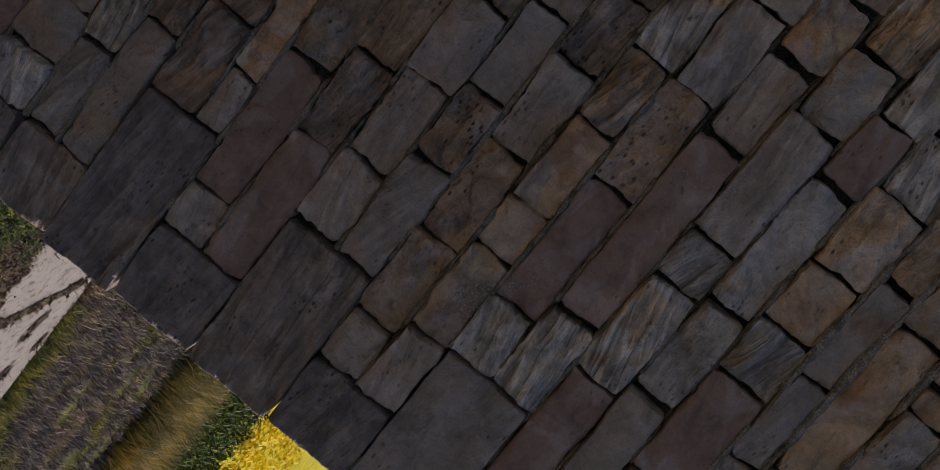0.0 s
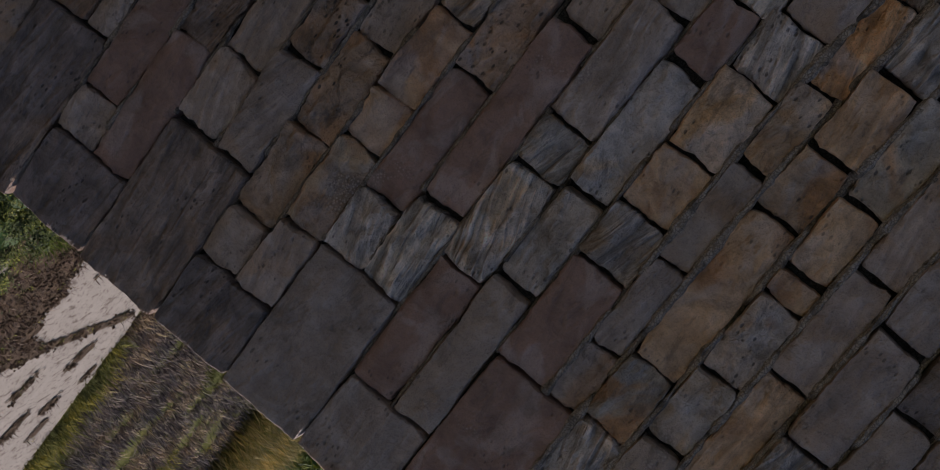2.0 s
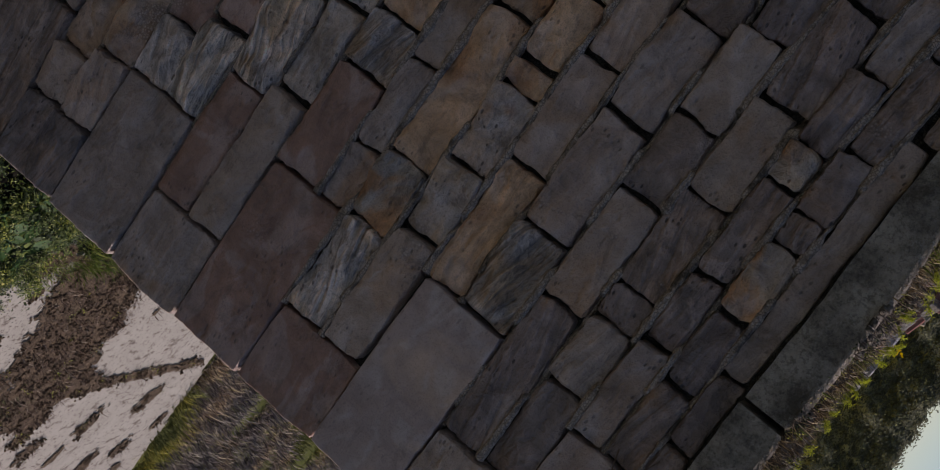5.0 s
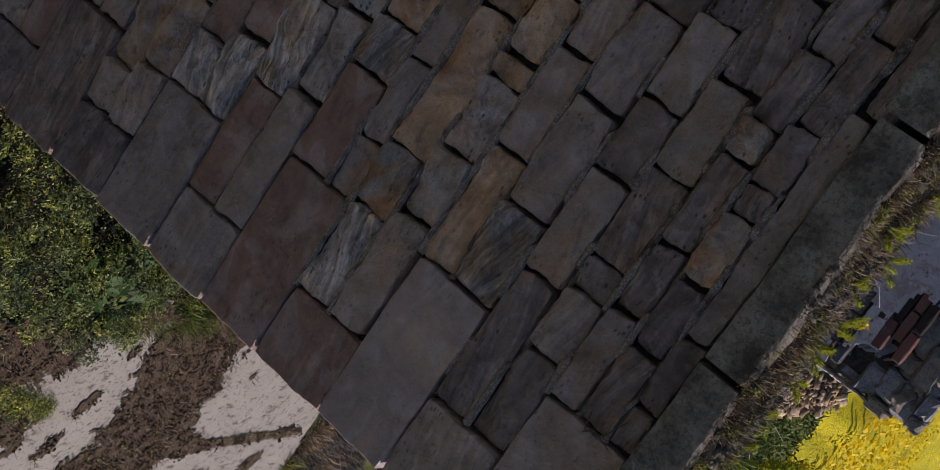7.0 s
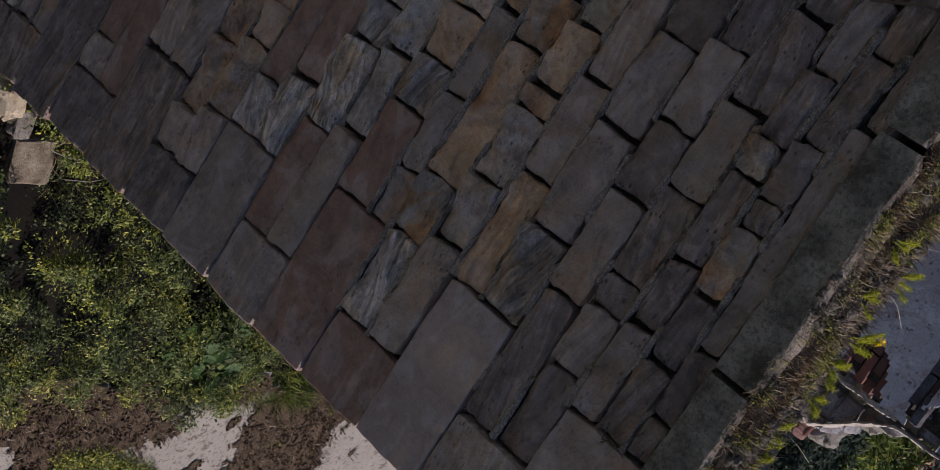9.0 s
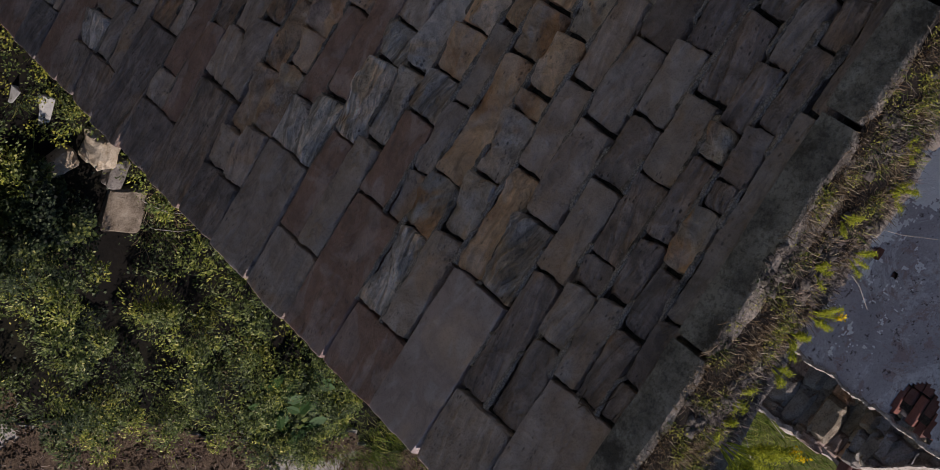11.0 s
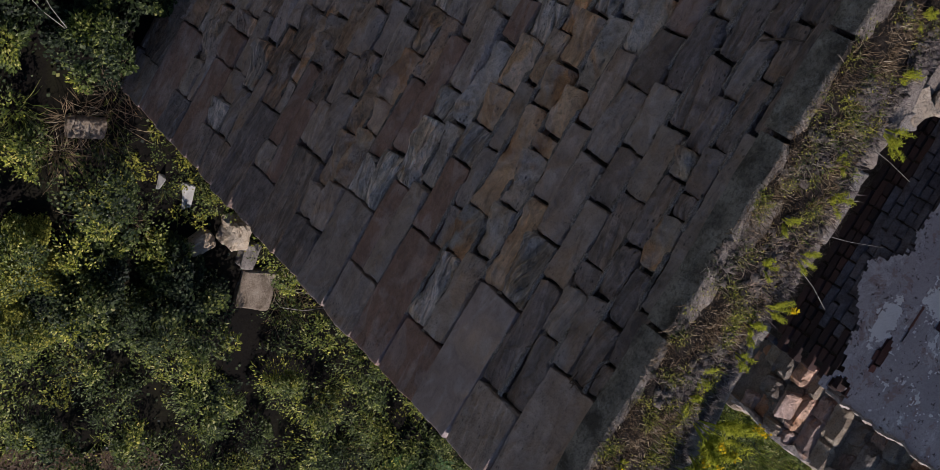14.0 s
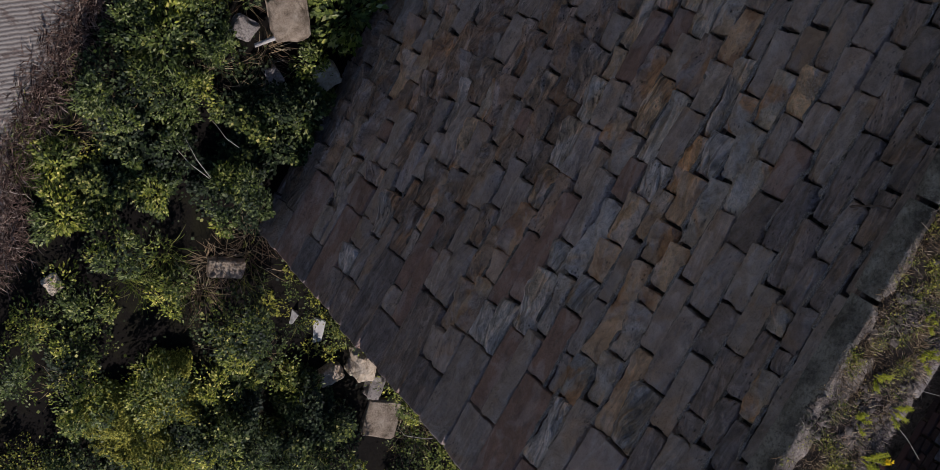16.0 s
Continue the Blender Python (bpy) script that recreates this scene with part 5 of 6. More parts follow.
for k in range(1600):
    x, y = (rv.uniform(0.4, 3.0), rv.uniform(-1.4, 6.5)) if k % 5 else (rv.uniform(-2.8, -0.1), rv.uniform(-1.7, -0.3))
    if any(math.hypot(x - a, y - b) < c for a, b, c in ((1.14, 1.92, 0.40), (0.72, 1.4, 0.32), (0.86, 1.27, 0.32), (0.62, 0.95, 0.3), (0.57, 0.66, 0.3), (0.35, -0.11, 0.36), (-1.57, -0.66, 0.4), (-1.3, -0.8, 0.4))):
        continue
    r = rv.uniform(0.13, 0.27)
    if y > 5.2 and x > 2.2 or (0.2 < x < 1.35 and 0.25 < y < 1.75) or any(math.hypot(x - a, y - b) < 1.32 * max(r, c) + 0.10 for a, b, c in tall) or len(tall) > 120:
        continue
    tall.append((x, y, r))
    h = r * (rv.uniform(1.9, 4.0) if x > 0.3 else rv.uniform(1.2, 2.1))
    dome(rv.choice((weeds, weeds, clover)), x, y, ground_z(x, y) + 0.03, r, h, int(19000 * r * r), 0.025)
    for s in range(rv.randint(2, 5)):
        a = rv.uniform(0, 6.28)
        dome(weeds, x + 0.7 * r * math.cos(a), y + 0.7 * r * math.sin(a), ground_z(x, y) + h * rv.uniform(0.4, 0.9), r * 0.4, r * 0.5, int(6500 * r * r), 0.025)
# Chosen clumps that stand out.
for x, y, r, h, s, sz in ((2.70, 4.71, 0.34, 0.32, weeds, 0.075), (2.62, 5.45, 0.26, 0.26, weeds, 0.035), (-0.62, -0.35, 0.30, 0.34, clover, 0.03), (-0.95, -0.25, 0.26, 0.36, clover, 0.03),
                      (-0.30, -0.45, 0.22, 0.25, clover, 0.03), (1.30, 1.2, 0.34, 0.42, clover, 0.03), (1.62, 0.55, 0.36, 0.40, clover, 0.03), (1.15, 0.45, 0.22, 0.2, weeds, 0.03), (1.08, 0.98, 0.18, 0.22, weeds, 0.03),
                      (1.75, -0.18, 0.42, 0.30, mosses, 0.016), (1.45, -0.05, 0.3, 0.26, mosses, 0.016), (2.05, 0.05, 0.34, 0.3, mosses, 0.016), (-1.75, -0.3, 0.26, 0.35, weeds, 0.05), (-1.0, -1.4, 0.3, 0.3, weeds, 0.035),
                      (0.14, -1.22, 0.22, 0.24, clover, 0.03), (-0.02, -0.92, 0.20, 0.24, weeds, 0.03), (0.40, -1.42, 0.22, 0.24, weeds, 0.03), (-0.30, -1.25, 0.2, 0.18, clover, 0.03), (0.08, -1.62, 0.16, 0.16, weeds, 0.03)):
    dome(s, x, y, ground_z(x, y), r, h, int(50 * r * r / (sz * sz)), sz)
for x, y, n, ln in ((0.55, -0.64, 300, 0.22), (0.0, -1.80, 300, 0.2), (0.15, -1.68, 260, 0.2), (-0.45, -1.68, 220, 0.2), (2.39, 5.02, 300, 0.22), (0.30, 0.05, 140, 0.18), (0.45, -0.4, 160, 0.2), (2.9, 6.7, 220, 0.18), (-0.8, -1.3, 140, 0.2)):
    for s in range(6):
        xx, yy = x + rv.uniform(-0.2, 0.2), y + rv.uniform(-0.2, 0.2)
        tuft(grass, xx, yy, ground_z(xx, yy), n // 7, ln * rv.uniform(0.6, 1.1), 0.005, 0.10, rv.uniform(0.7, 1.2))
for x, y, n in ((0.48, -0.17, 200), (0.2, -0.1, 160), (0.12, 0.05, 120), (-1.1, -0.55, 160), (1.15, 2.35, 160), (1.0, 2.2, 100), (-0.2, -1.5, 90)):
    for s in range(5):
        xx, yy = x + rv.uniform(-0.18, 0.18), y + rv.uniform(-0.12, 0.12)
        tuft(dry, xx, min(yy, -0.04) if xx < 0.02 else yy, ground_z(xx, yy) + 0.02, n // 6, 0.22, 0.0045, 0.10, 1.45)
for k in range(120):
    x, y = rv.uniform(0.14, 0.75), rv.uniform(0.1, 2.6)
    if any(math.hypot(x - a, y - b) < c for a, b, c in ((0.72, 1.4, 0.13), (0.62, 0.92, 0.10), (0.9, 1.25, 0.1))):
        continue
    dome(rv.choice((weeds, mosses, weeds)), x, y, ground_z(x, y), rv.uniform(0.05, 0.10), rv.uniform(0.05, 0.14), 110, 0.017)
    if k % 3 == 0:
        tuft(grass, x, y, ground_z(x, y), 20, 0.13, 0.004, 0.05, 1.2)
# Low cover between the clumps, mostly near-black clover in place of shade.
n = 3500
cx, cy = rng.uniform(-3.2, 3.1, n), rng.uniform(-1.85, 6.9, n)
keep = ((cx > 0.08) | (cy < -0.06)) & (cy > -1.85 + 0.35 * np.clip(cx, 0, 1)) & ~((cx < 0.3) & (cy > -0.1) & (cx < 0.02))
cx, cy = cx[keep], cy[keep]
n = len(cx)
half = n * 9 // 10
cz = ground_za(cx, cy) + rng.uniform(0.0, 0.06, n)
ln = rng.uniform(0.015, 0.035, n)
clover.add(np.stack([cx, cy, cz], 1)[:half], rng.uniform(0, 6.28, half), rng.uniform(-0.2, 0.8, half), ln[:half], ln[:half])
weeds.add(np.stack([cx, cy, cz], 1)[half:], rng.uniform(0, 6.28, n - half), rng.uniform(-0.2, 0.8, n - half), ln[half:], ln[half:] * 0.8)
# Grass and moss creeping on to the track.
for k in range(420):
    y = rv.uniform(-1.0, 10.6)
    x = 3.02 + 0.22 * nz(3 * 1.6, y * 1.6, 2.0) + rv.uniform(-0.25, 0.12)
    if y < 7.0 or rv.random() < 0.3:
        tuft(grass, x, y, ground_z(x, y) + 0.02, 14, 0.10, 0.005, 0.07, 1.3)
litter = Sprays()
for k in range(2600):
    x, y = rv.uniform(2.9, 7.0), rv.uniform(-0.4, 10.5)
    if not drift(x, y):
        edge = (4.78 < x < 4.88 and y > 6.9) or (x > 4.6 and y < 6.9) or nz(x * 2.3, y * 2.3, 17.0) > 0.22
        if rv.random() < (0.75 if edge else 0.07):
            dome(mosses if rv.random() < 0.5 else weeds, x, y, ground_z(x, y) + 0.045, 0.05, 0.025, 14, 0.018)
        tuft(litter, x, y, ground_z(x, y) + 0.055, 12, 0.09, 0.006, 0.10, 1.5)

# A green fringe along the bank of mould.
for k in range(150):
    y = rv.uniform(3.9, 5.25)
    x = 3.86 + 0.22 * sm(4.4, 5.1, y) + rv.gauss(0, 0.06)
    dome(mosses if rv.random() < 0.12 else weeds, x, y, ground_z(x, y) + 0.03, 0.09, 0.07, 34, 0.024)
    tuft(grass, x, y, ground_z(x, y) + 0.04, 10, 0.10, 0.005, 0.06, 1.3)
for k in range(110):
    y = rv.uniform(5.2, 6.9)
    x = 3.16 + rv.gauss(0, 0.05)
    tuft(grass, x, y, ground_z(x, y) + 0.04, 14, 0.12, 0.005, 0.07, 1.3)
for k in range(420):
    x = rv.uniform(-1.6, 1.1)
    y = -1.90 + 0.26 * sm(0.1, 0.9, x) + rv.gauss(0, 0.07)
    tuft(litter, x, y, 0.045, 12, 0.09, 0.006, 0.08, 1.5)
LITTER = leaf_material("twig_litter", [(0.0, (0.03, 0.018, 0.013)), (0.5, (0.10, 0.062, 0.045)), (0.85, (0.18, 0.12, 0.09)), (1.0, (0.36, 0.29, 0.23))], 0.9, 0.05)
clods = Sprays()
for k in range(3600):
    x, y = rv.uniform(2.9, 6.5), rv.uniform(-0.4, 10.4)
    if not drift(x, y):
        m = 7
        clods.add(np.stack([x + jitter(m, 0.03), y + jitter(m, 0.03), np.full(m, ground_z(x, y) + 0.055)], 1), rng.uniform(0, 6.28, m), rng.uniform(-0.6, 0.6, m), rng.uniform(0.010, 0.030, m), rng.uniform(0.008, 0.022, m))
clods.build("earth_clods", ROCK_T, MOULD, "small clods of brown leaf mould on the track", "soil")
litter.build("twig_litter", BLADE_T, LITTER, "brown twigs and dead leaves strewn on the track", "litter")
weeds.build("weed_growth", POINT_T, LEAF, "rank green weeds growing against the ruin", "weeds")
clover.build("clover_growth", QUAD_T, LEAF_DARK, "low clover and ground ivy in patches, darkened in place of shade", "weeds")
mosses.build("moss_growth", QUAD_T, LEAF_YELLOW, "yellow-green cushions of low herbs and moss", "moss")
grass.build("grass_growth", BLADE_T, GRASS, "tufts of green and straw grass", "grass")
dry.build("dry_grass_growth", BLADE_T, DRY, "dead straw-coloured grass stems", "grass")

# Broad-leaved docks by the track.
DOCK = leaf_material("dock_leaf", [(0.0, (0.02, 0.05, 0.012)), (0.6, (0.04, 0.085, 0.018)), (1.0, (0.10, 0.16, 0.04))], 0.6, 0.15)
dock_leaf = mesh("leaf", ROUND_T[0].tolist(), ROUND_T[1], (DOCK,))
for x, y, n_ in ((2.68, 4.86, 34), (2.50, 4.40, 30), (2.30, 4.75, 24)):
    dock = tagged(new("dock_plant"), "broad-leaved bright green dock among the weeds", "plant", "docks in the weeds")
    dock.location = (x, y, ground_z(x, y))
    for k in range(n_):
        a, s = rv.uniform(0, 360), rv.uniform(0.09, 0.18)
        part("leaf", dock_leaf, dock, at=pose(0, 0, 0, 0, 0, a) @ pose(0, 0.08, 0.14 + 0.24 * rv.random(), rv.uniform(-12, 40), rv.uniform(-15, 15), 0) @ Matrix.Diagonal((s * 0.72, s, s, 1)))

# The wall head: dead grass, moss and groundsel.
top_dry, top_moss, top_dark, top_grass, top_grit, top_grey = Sprays(), Sprays(), Sprays(), Sprays(), Sprays(), Sprays()
for k in range(5600):
    x, y = -3.4 * rv.random() ** 1.15, 0.46 * rv.random() - 0.012
    z0 = head_z(x, min(1.0, max(0.0, y / 0.47))) + 0.004
    q = nz(x * 4.0, y * 7, 3.0) + 0.6 * nz(x * 13, y * 14, 1.0)
    if nz(x * 7, y * 9, 11.0) > 0.30 or rv.random() < 0.12:
        continue
    if y > 0.34 + 0.06 * nz(x * 6, 2.0):
        tuft(top_grey, x, y, z0, 8, 0.04 + 0.04 * rv.random(), 0.003, 0.05, 1.5)
        m = 2
        top_grit.add(np.stack([x + jitter(m, 0.02), y + jitter(m, 0.02), np.full(m, z0 - 0.006)], 1), rng.uniform(0, 6.28, m), rng.uniform(-0.4, 0.4, m), rng.uniform(0.012, 0.04, m), rng.uniform(0.012, 0.03, m))
    elif q < 0.0:
        tuft(top_dry, x, y, z0, 11, 0.025 + 0.035 * rv.random(), 0.0028, 0.035, 1.5)
    elif q < 0.13:
        tuft(top_grass, x, y, z0, 7, 0.03 + 0.03 * rv.random(), 0.0032, 0.03, 1.4)
        dome(top_moss, x, y, z0 - 0.008, 0.035, 0.030, 26, 0.0065)
        tuft(top_dry, x, y, z0, 5, 0.05, 0.0028, 0.04, 1.5)
    elif q < 0.27:
        dome(top_dark, x, y, z0 - 0.012, 0.04, 0.03, 20, 0.007)
        tuft(top_grey, x, y, z0, 7, 0.05 + 0.03 * rv.random(), 0.0028, 0.05, 1.45)
    else:
        m = 2
        pos = np.stack([x + jitter(m, 0.02), y + jitter(m, 0.02), np.full(m, z0 - 0.006)], 1)
        top_grit.add(pos, rng.uniform(0, 6.28, m), rng.uniform(-0.4, 0.4, m), rng.uniform(0.012, 0.04, m), rng.uniform(0.012, 0.03, m))
        tuft(top_grey, x, y, z0, 5, 0.055, 0.0028, 0.05, 1.45)
top_grey.build("grey_stalk_growth", BLADE_T, HEATH, "grey bleached stalks and lichen along the wall head", "grass")
top_dry.build("dead_grass_growth", BLADE_T, TOP_DRY, "dead brown grass matted along the wall head", "grass")
top_grass.build("wall_grass_growth", BLADE_T, GRASS, "short yellow-green grass along the wall head", "grass")
top_moss.build("wall_moss_growth", ROUND_T, LEAF_YELLOW, "yellow-green moss cushions along the wall head", "moss")
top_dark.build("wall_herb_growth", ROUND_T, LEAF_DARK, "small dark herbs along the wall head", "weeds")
HEAD_GRIT = grit_material("dirty_grit", (0.09, 0.075, 0.062), (0.20, 0.17, 0.145), (0.3, 0.27, 0.23))
top_grit.build("wall_head_grit", ROCK_T, HEAD_GRIT, "grey crumbs of stone and mortar on the wall head", "rubble")


def wall_plant(x, y, size, flowers, label, bend=(0, 0)):
    """A groundsel: stems with feathery leaves and, on some, yellow heads."""
    root = tagged(new("wall_plant"), label, "plant", "plants on the wall head")
    root.location = (x, y, TOP + 0.155)
    size *= 0.7 if size < 0.2 else 0.85
    r = random.Random(int(abs(x * 1000) + y * 77))
    fol = Sprays()
    for k in range(r.randint(4, 7) if size < 0.15 else 12):
        a = r.uniform(0, 6.28)
        tip = Vector((math.cos(a) * size * 0.55 + bend[0] * size, math.sin(a) * size * 0.45 + bend[1] * size, size * r.uniform(0.55, 1.0)))
        pts = [Vector((0, 0, -0.03)), tip * 0.35 + Vector((0, 0, size * 0.12)), tip * 0.7 + Vector((0, 0, size * 0.1)), tip]
        part("stem", tube_mesh("stem", pts, 0.0028, 0.0016, LEAF_BRIGHT, 5), root)
        m = 90 if size < 0.15 else 200
        tt = rng.uniform(0.15, 1.0, m)
        base = np.array([list(pts[1].lerp(tip, t)) for t in tt]) + rng.normal(0, 0.035 * size, (m, 3))
        fol.add(base, rng.uniform(0, 6.28, m), rng.uniform(-0.3, 0.8, m), rng.uniform(0.10, 0.19, m) * min(size, 0.15), rng.uniform(0.03, 0.06, m) * min(size, 0.15))
        if flowers and k < flowers:
            m = 22
            pet = Sprays()
            pet.add(np.repeat(np.array([list(tip)]), m, 0) + rng.normal(0, 0.009, (m, 3)), rng.uniform(0, 6.28, m), rng.uniform(0.0, 1.2, m), np.full(m, 0.014), np.full(m, 0.010))
            pet.build("flower_head", ROUND_T, PETAL, "", "", root)
    fol.build("foliage", LEAF_T, LEAF_BRIGHT, "", "", root)
    return root


for x, y, s, fl, lab, bd in ((-1.18, 0.33, 0.13, 0, "bright green groundsel on the wall head", (0.2, 0.1)), (-1.42, 0.20, 0.12, 0, "leafy light green groundsel among moss", (0, 0)), (-1.62, 0.16, 0.11, 0, "leafy light green groundsel among moss", (0.1, 0.3)),
                        (-1.27, 0.36, 0.14, 1, "groundsel with one yellow flower head", (-0.3, 0.5)), (-0.92, 0.22, 0.13, 0, "leafy light green groundsel among moss", (0, 0)), (-0.72, 0.38, 0.27, 5, "bushy plant with clustered yellow flowers", (0, 0.4)),
                        (-0.60, 0.45, 0.27, 4, "bushy plant with clustered yellow flowers", (0.2, 0.5)), (-0.50, 0.40, 0.26, 1, "green bushy plant on the wall end", (0.2, 0.3)), (-0.36, 0.42, 0.24, 0, "green bushy plant on the wall end", (0, 0.2)),
                        (-2.12, 0.40, 0.16, 0, "bright sprig of groundsel leaning out", (0.1, 0.7)), (-1.92, 0.25, 0.11, 0, "leafy light green groundsel among moss", (0, 0)), (-2.55, 0.22, 0.12, 0, "leafy light green groundsel among moss", (0, 0)), (-0.45, 0.10, 0.08, 1, "small plant with one yellow flower", (0, 0)), (-1.05, 0.37, 0.13, 0, "leafy light green groundsel among moss", (0, 0.3)), (-0.80, 0.24, 0.13, 0, "leafy light green groundsel among moss", (0.1, 0)), (-1.52, 0.34, 0.14, 0, "bright sprig of groundsel leaning out", (0, 0.5)), (-1.78, 0.32, 0.14, 0, "bright sprig of groundsel leaning out", (0, 0.4)), (-2.32, 0.30, 0.14, 0, "leafy light green groundsel among moss", (0, 0.2)), (-0.22, 0.20, 0.13, 0, "leafy light green groundsel among moss", (0, 0))):
    wall_plant(x, y, s, fl, lab, bd)

# Rough bleached grass past the track.
heath, olive, tawny = Sprays(), Sprays(), Sprays()
for k in range(6700):
    y = 10.6 + 14 * rv.random() ** 1.3
    x = y * rv.uniform(0.38, 0.75) + rv.uniform(-0.5, 0.5)
    band = nz(x * 0.25 + y * 0.12, y * 0.55 - x * 0.5, 4.0) + 0.4 * nz(x * 1.5, y * 1.5, 7.0)
    if nz(x * 1.1, y * 1.1, 14.0) < -0.22:
        continue
    tuft(olive if band > 0.2 or y < 10.85 and band > 0.05 else heath, x, y, ground_z(x, y), 16, 0.10 + 0.2 * rv.random() ** 2, 0.012 * (0.6 + y / 25), 0.18, 1.3)
lawn = Sprays()
for k in range(1500):
    y = rv.uniform(12.5, 36)
    x = y * rv.uniform(0.0, 0.3)
    tuft(lawn, x, y, ground_z(x, y), 12, 0.3, 0.016, 0.25, 1.2)
for k in range(3300):
    x, y = rv.uniform(-0.5, 3.3), rv.uniform(6.3, 15.0)
    tuft(lawn, x, y, ground_z(x, y), 15, rv.uniform(0.07, 0.18), 0.009, 0.13, 1.0)
scrap, lawn_weed = Sprays(), Sprays()
for k in range(230):
    x, y = rv.uniform(-0.3, 2.8), 6.4 + 7.5 * rv.random() ** 1.4
    dome(lawn_weed, x, y, ground_z(x, y), rv.uniform(0.1, 0.25), rv.uniform(0.08, 0.2), 120, 0.036)
cnt = 130
sx_, sy_ = rng.normal(1.45, 0.3, cnt), rng.normal(12.2, 0.55, cnt)
scrap.add(np.stack([sx_, sy_, ground_za(sx_, sy_) + 0.05], 1), rng.uniform(0, 6.28, cnt), rng.uniform(-0.3, 0.3, cnt), rng.uniform(0.05, 0.17, cnt), rng.uniform(0.04, 0.12, cnt))
SCRAP = leaf_material("broken_scraps", [(0.0, (0.04, 0.03, 0.024)), (0.6, (0.15, 0.11, 0.08)), (1.0, (0.42, 0.34, 0.26))], 0.95, 0.0)
scrap.build("scattered_rubble", ROCK_T, SCRAP, "broken tawny rubble strewn in the grass", "rubble")
lawn_weed.build("lawn_weeds", LEAF_T, LEAF, "green weeds in the rough grass behind the ruin", "weeds")
lawn.build("rough_lawn", BLADE_T, LAWN, "sunlit yellow-green grass behind the ruin", "grass")
for k in range(3000):
    y = rv.uniform(21.5, 27.5)
    x = y * rv.uniform(0.40, 0.64)
    tuft(tawny, x, y, ground_z(x, y), 12, rv.uniform(0.5, 1.0), 0.025, 0.25, 0.7)
olive.build("olive_grass", BLADE_T, HEATH_OLIVE, "olive patches in the rough grass", "grass")
heath.build("heath_grass", BLADE_T, HEATH, "bleached grey-brown rough grass beyond the track", "grass")
tawny.build("verge_grass", BLADE_T, TAWNY, "tall tawny grass along the field edge", "grass")

# Green and yellow crop, a raised canopy with broken surface, to the foot of the wood.
crop_green = leaf_material("crop_leaf", [(0.0, (0.025, 0.05, 0.012)), (0.6, (0.07, 0.105, 0.018)), (1.0, (0.20, 0.22, 0.03))])
green, rape = Sprays(), Sprays()
for far, cnt, wid in ((27, 9000, 0.11), (33, 15000, 0.15)):
    y = rng.uniform(far, far + (12 if far < 36 else 18), cnt)
    x = y * rng.uniform(0.02, 0.62, cnt)
    z = ground_za(x, y) + rng.uniform(0.1, 0.7, cnt)
    green.add(np.stack([x, y, z], 1), rng.uniform(0, 6.28, cnt), rng.uniform(0.0, 1.2, cnt), np.full(cnt, 0.28), np.full(cnt, wid))
green.build("green_crop", LEAF_T, crop_green, "dark green leafy strip below the yellow field", "crop")


def field(name, mat, near, far, steps, height, label):
    """A sheet of crop that follows the ground between two distances."""
    fv, ff = [], []
    for j in range(steps + 1):
        t = j / steps
        d = near * (far / near) ** t
        for i in range(141):
            a = radians(-14 + 62 * i / 140)
            dd = d / math.cos(a - radians(24)) * (1 + 0.16 * sm(radians(26), radians(4), a)) * (1 + 0.05 * nz(a * 40, 2.0) + 0.03 * nz(a * 150, 5.0)) if j < steps else d
            x, y = dd * math.sin(a), dd * math.cos(a)
            fv.append((x, y, ground_z(x, y) + height * (1 + 0.25 * nz(x * 0.7, y * 0.7) + 0.2 * nz(x * 2.3, y * 2.3)) * sm(-0.5, 4.0, j)))
    ff = [(j * 141 + i, j * 141 + i + 1, (j + 1) * 141 + i + 1, (j + 1) * 141 + i) for j in range(steps) for i in range(140)]
    return tagged(part(name, mesh(name, fv, ff, (mat,), True)), label, "crop field", kind="stuff")


RAPE = flat_mix("rape_in_flower", [(0.34, (0.34, 0.30, 0.015)), (0.43, (0.52, 0.43, 0.012)), (0.6, (0.68, 0.55, 0.01))], 0.5, 0.8, 6, 1.0, 0.2)
field("rape_field", RAPE, 42, 250, 70, 1.0, "field of oilseed rape in yellow flower")
cnt = 16000
ang = np.radians(rng.uniform(0, 34, cnt))
dist = 42 + 40 * rng.uniform(0, 1, cnt) ** 1.5
x, y = dist * np.sin(ang) * 1.0, dist * np.cos(ang)
keep = dist > 43.5 / np.cos(ang - radians(24)) * (1 + 0.16 * (ang < radians(14)))
x, y = x[keep], y[keep]
rape.add(np.stack([x, y, ground_za(x, y) + rng.uniform(0.85, 1.3, len(x))], 1), rng.uniform(0, 6.28, len(x)), rng.uniform(0, 0.9, len(x)), np.full(len(x), 0.22), np.full(len(x), 0.2))
rape.build("rape_flowers", ROUND_T, PETAL, "yellow rape flower heads above the crop", "crop")

# A heap of pale building rubble on the ground behind the ruin.
heap = Sprays()
cnt = 7000
th, rd = rng.uniform(0, 6.28, cnt), np.sqrt(rng.uniform(0, 1, cnt))
hx, hy = 4.2 + 1.75 * rd * np.cos(th), 36.3 + 2.6 * rd * np.sin(th)
size = np.clip(0.07 + rng.exponential(0.085, cnt), 0.07, 0.5)
heap.add(np.stack([hx, hy, ground_za(hx, hy) + 1.75 * (1 - rd ** 1.6) + rng.uniform(-0.15, 0.15, cnt)], 1), rng.uniform(0, 6.28, cnt), rng.uniform(-0.5, 0.7, cnt), size, size * rng.uniform(0.3, 0.9, cnt))
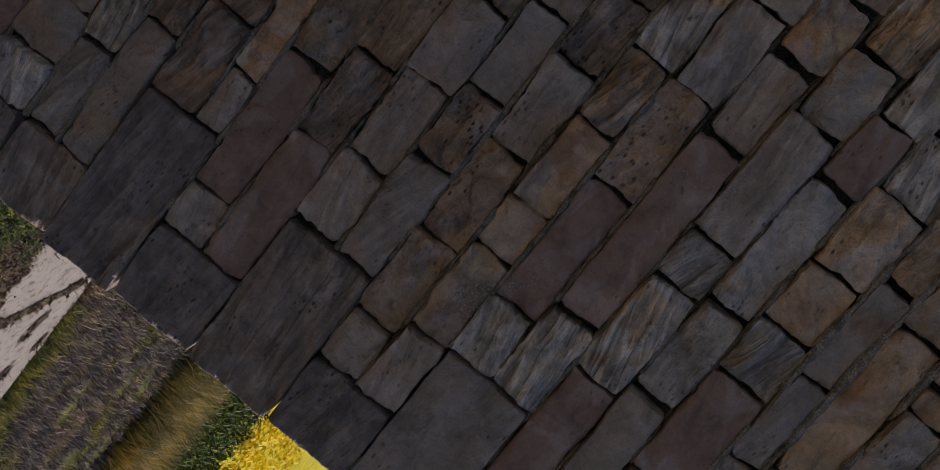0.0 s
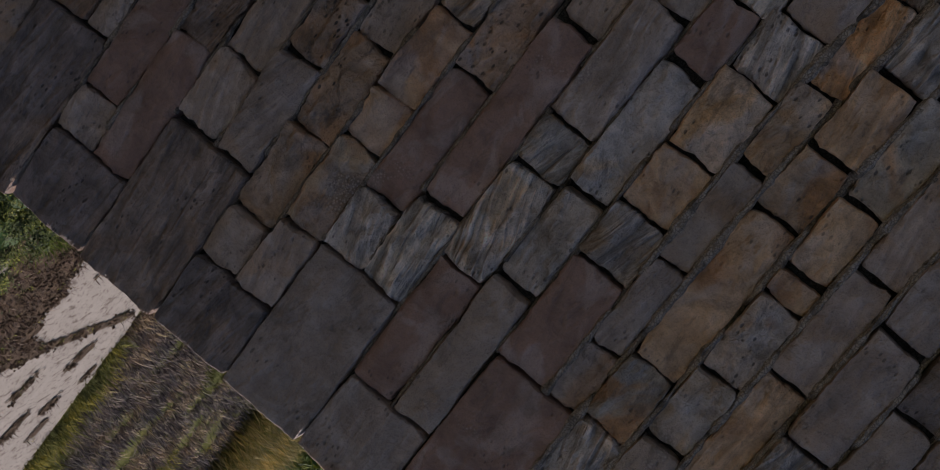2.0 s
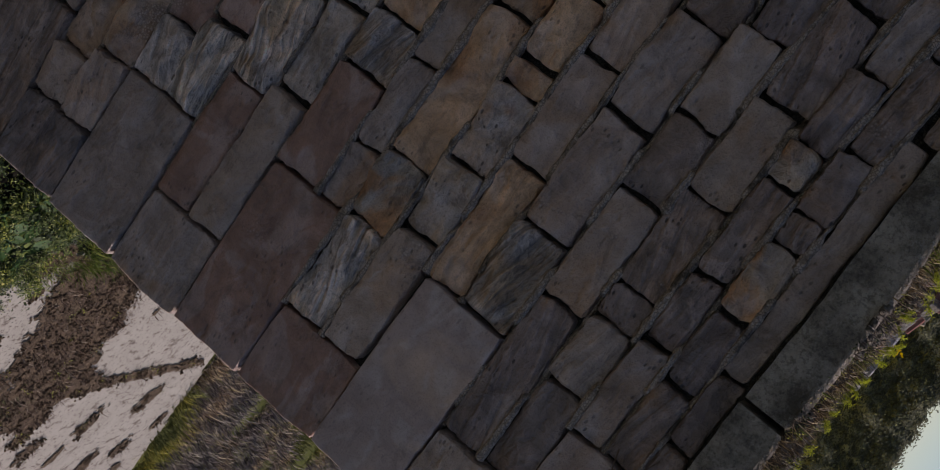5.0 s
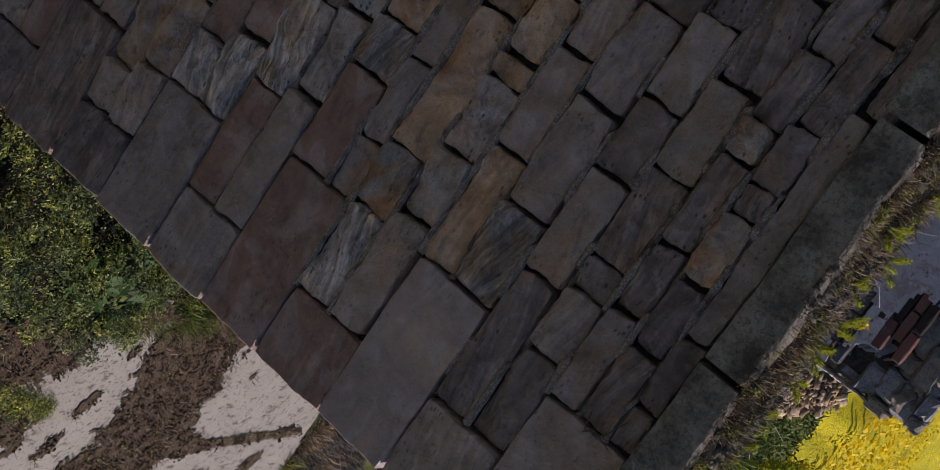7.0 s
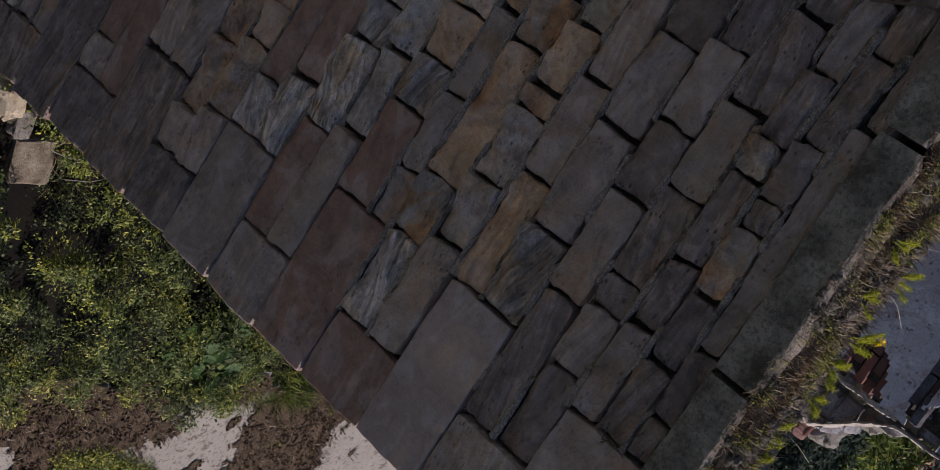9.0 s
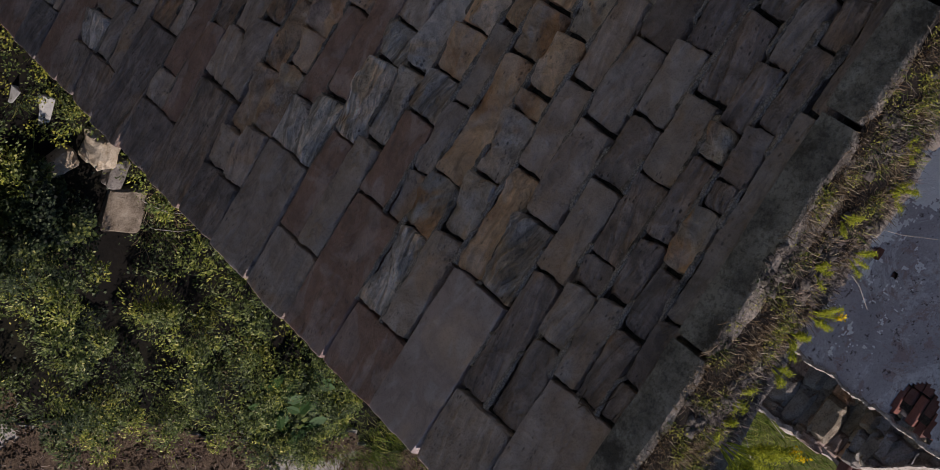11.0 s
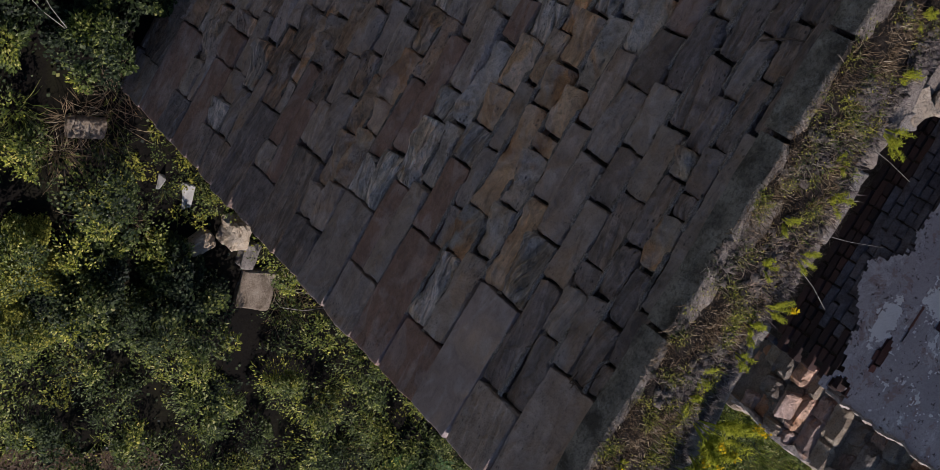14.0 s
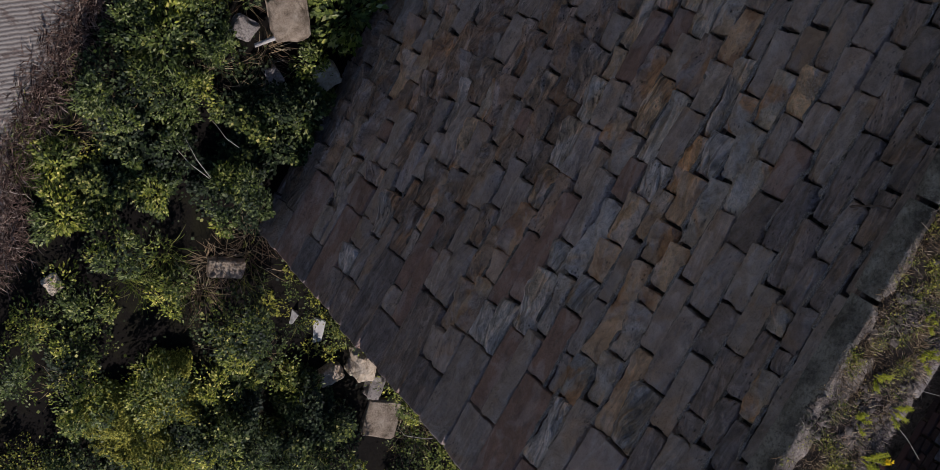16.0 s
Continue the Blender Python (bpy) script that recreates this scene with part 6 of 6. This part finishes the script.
HEAP = leaf_material("broken_building_stone", [(0.0, (0.07, 0.045, 0.035)), (0.3, (0.22, 0.15, 0.105)), (0.7, (0.40, 0.29, 0.20)), (1.0, (0.58, 0.48, 0.37))], 0.95, 0.0, 0.3, 1.5)
heap.build("rubble_heap", SLAB_T, HEAP, "heap of pale broken building stone", "rubble")

# A very dark low leafy bed on the near side of the heap.
undergrowth = Sprays()
for x, y, r in ((3.7, 25.6, 1.4), (3.2, 26.8, 1.2), (4.2, 27.6, 1.0), (4.3, 24.2, 0.9)):
    dome(undergrowth, x, y, ground_z(x, y), r, 0.55, 1900, 0.13)
DARK_BED = leaf_material("dark_bed_leaf", [(0.0, (0.006, 0.012, 0.008)), (0.7, (0.02, 0.034, 0.02)), (1.0, (0.06, 0.08, 0.045))])
undergrowth.build("dark_leaf_bed", LEAF_T, DARK_BED, "very dark green leafy bed beside the rubble heap", "weeds")

# The wood on the far side of the field.
WOOD = leaf_material("wood_foliage", [(0.0, (0.055, 0.053, 0.034)), (0.6, (0.075, 0.073, 0.042)), (0.93, (0.10, 0.098, 0.042)), (1.0, (0.16, 0.15, 0.05))], 0.9, 0.0)
# Distance haze is put into the paler colour of the crown mass.
MASS = flat_mix("hazed_wood", [(0.34, (0.13, 0.125, 0.085)), (0.5, (0.19, 0.182, 0.12)), (0.66, (0.25, 0.24, 0.14))], 0.9, bump=0.8, dist=0.3)
wood = Sprays()


def canopy(a, u):
    """A point of the wood's edge: a is the bearing, u runs from the foot to the top of the crowns."""
    d = 266 + 9 * u * u + 3.0 * nz(a * 40, u * 3, 1.0) + 1.6 * nz(a * 130, u * 9, 4.0)
    top = 17.5 + 2.5 * nz(a * 14, 1.0) + 1.6 * nz(a * 60, 3.0) + 0.9 * nz(a * 170, 6.0)
    return (d * math.sin(a), d * math.cos(a), -3.0 + top * u + 0.8 * nz(a * 200, u * 14, 8.0))


wv, wf = [], []
NA, NU = 420, 34
for i in range(NA + 1):
    for j in range(NU + 1):
        wv.append(canopy(radians(-9 + 53 * i / NA), j / NU))
wf = [(i * (NU + 1) + j, (i + 1) * (NU + 1) + j, (i + 1) * (NU + 1) + j + 1, i * (NU + 1) + j + 1) for i in range(NA) for j in range(NU)]
for lo, hi, cnt, size in ((-1.0, 12.0, 44000, 0.48), (-9.0, -1.0, 6000, 0.8), (12.0, 44.0, 22000, 0.8)):
    pts = np.array([canopy(radians(rv.uniform(lo, hi)), rv.random() ** 0.85) for k in range(cnt)])
    pts += rng.normal(0, 0.55, pts.shape)
    wood.add(pts, rng.normal(0, 0.5, cnt), rng.uniform(0.3, 0.9, cnt), size * rng.uniform(0.6, 1.4, cnt), size * rng.uniform(0.6, 1.2, cnt))
far_wood = wood.build("far_wood", QUAD_T, WOOD, "dark olive wood of broad crowns on the skyline", "woodland")
part("crown_mass", mesh("crown_mass", wv, wf, (MASS,), True), far_wood)
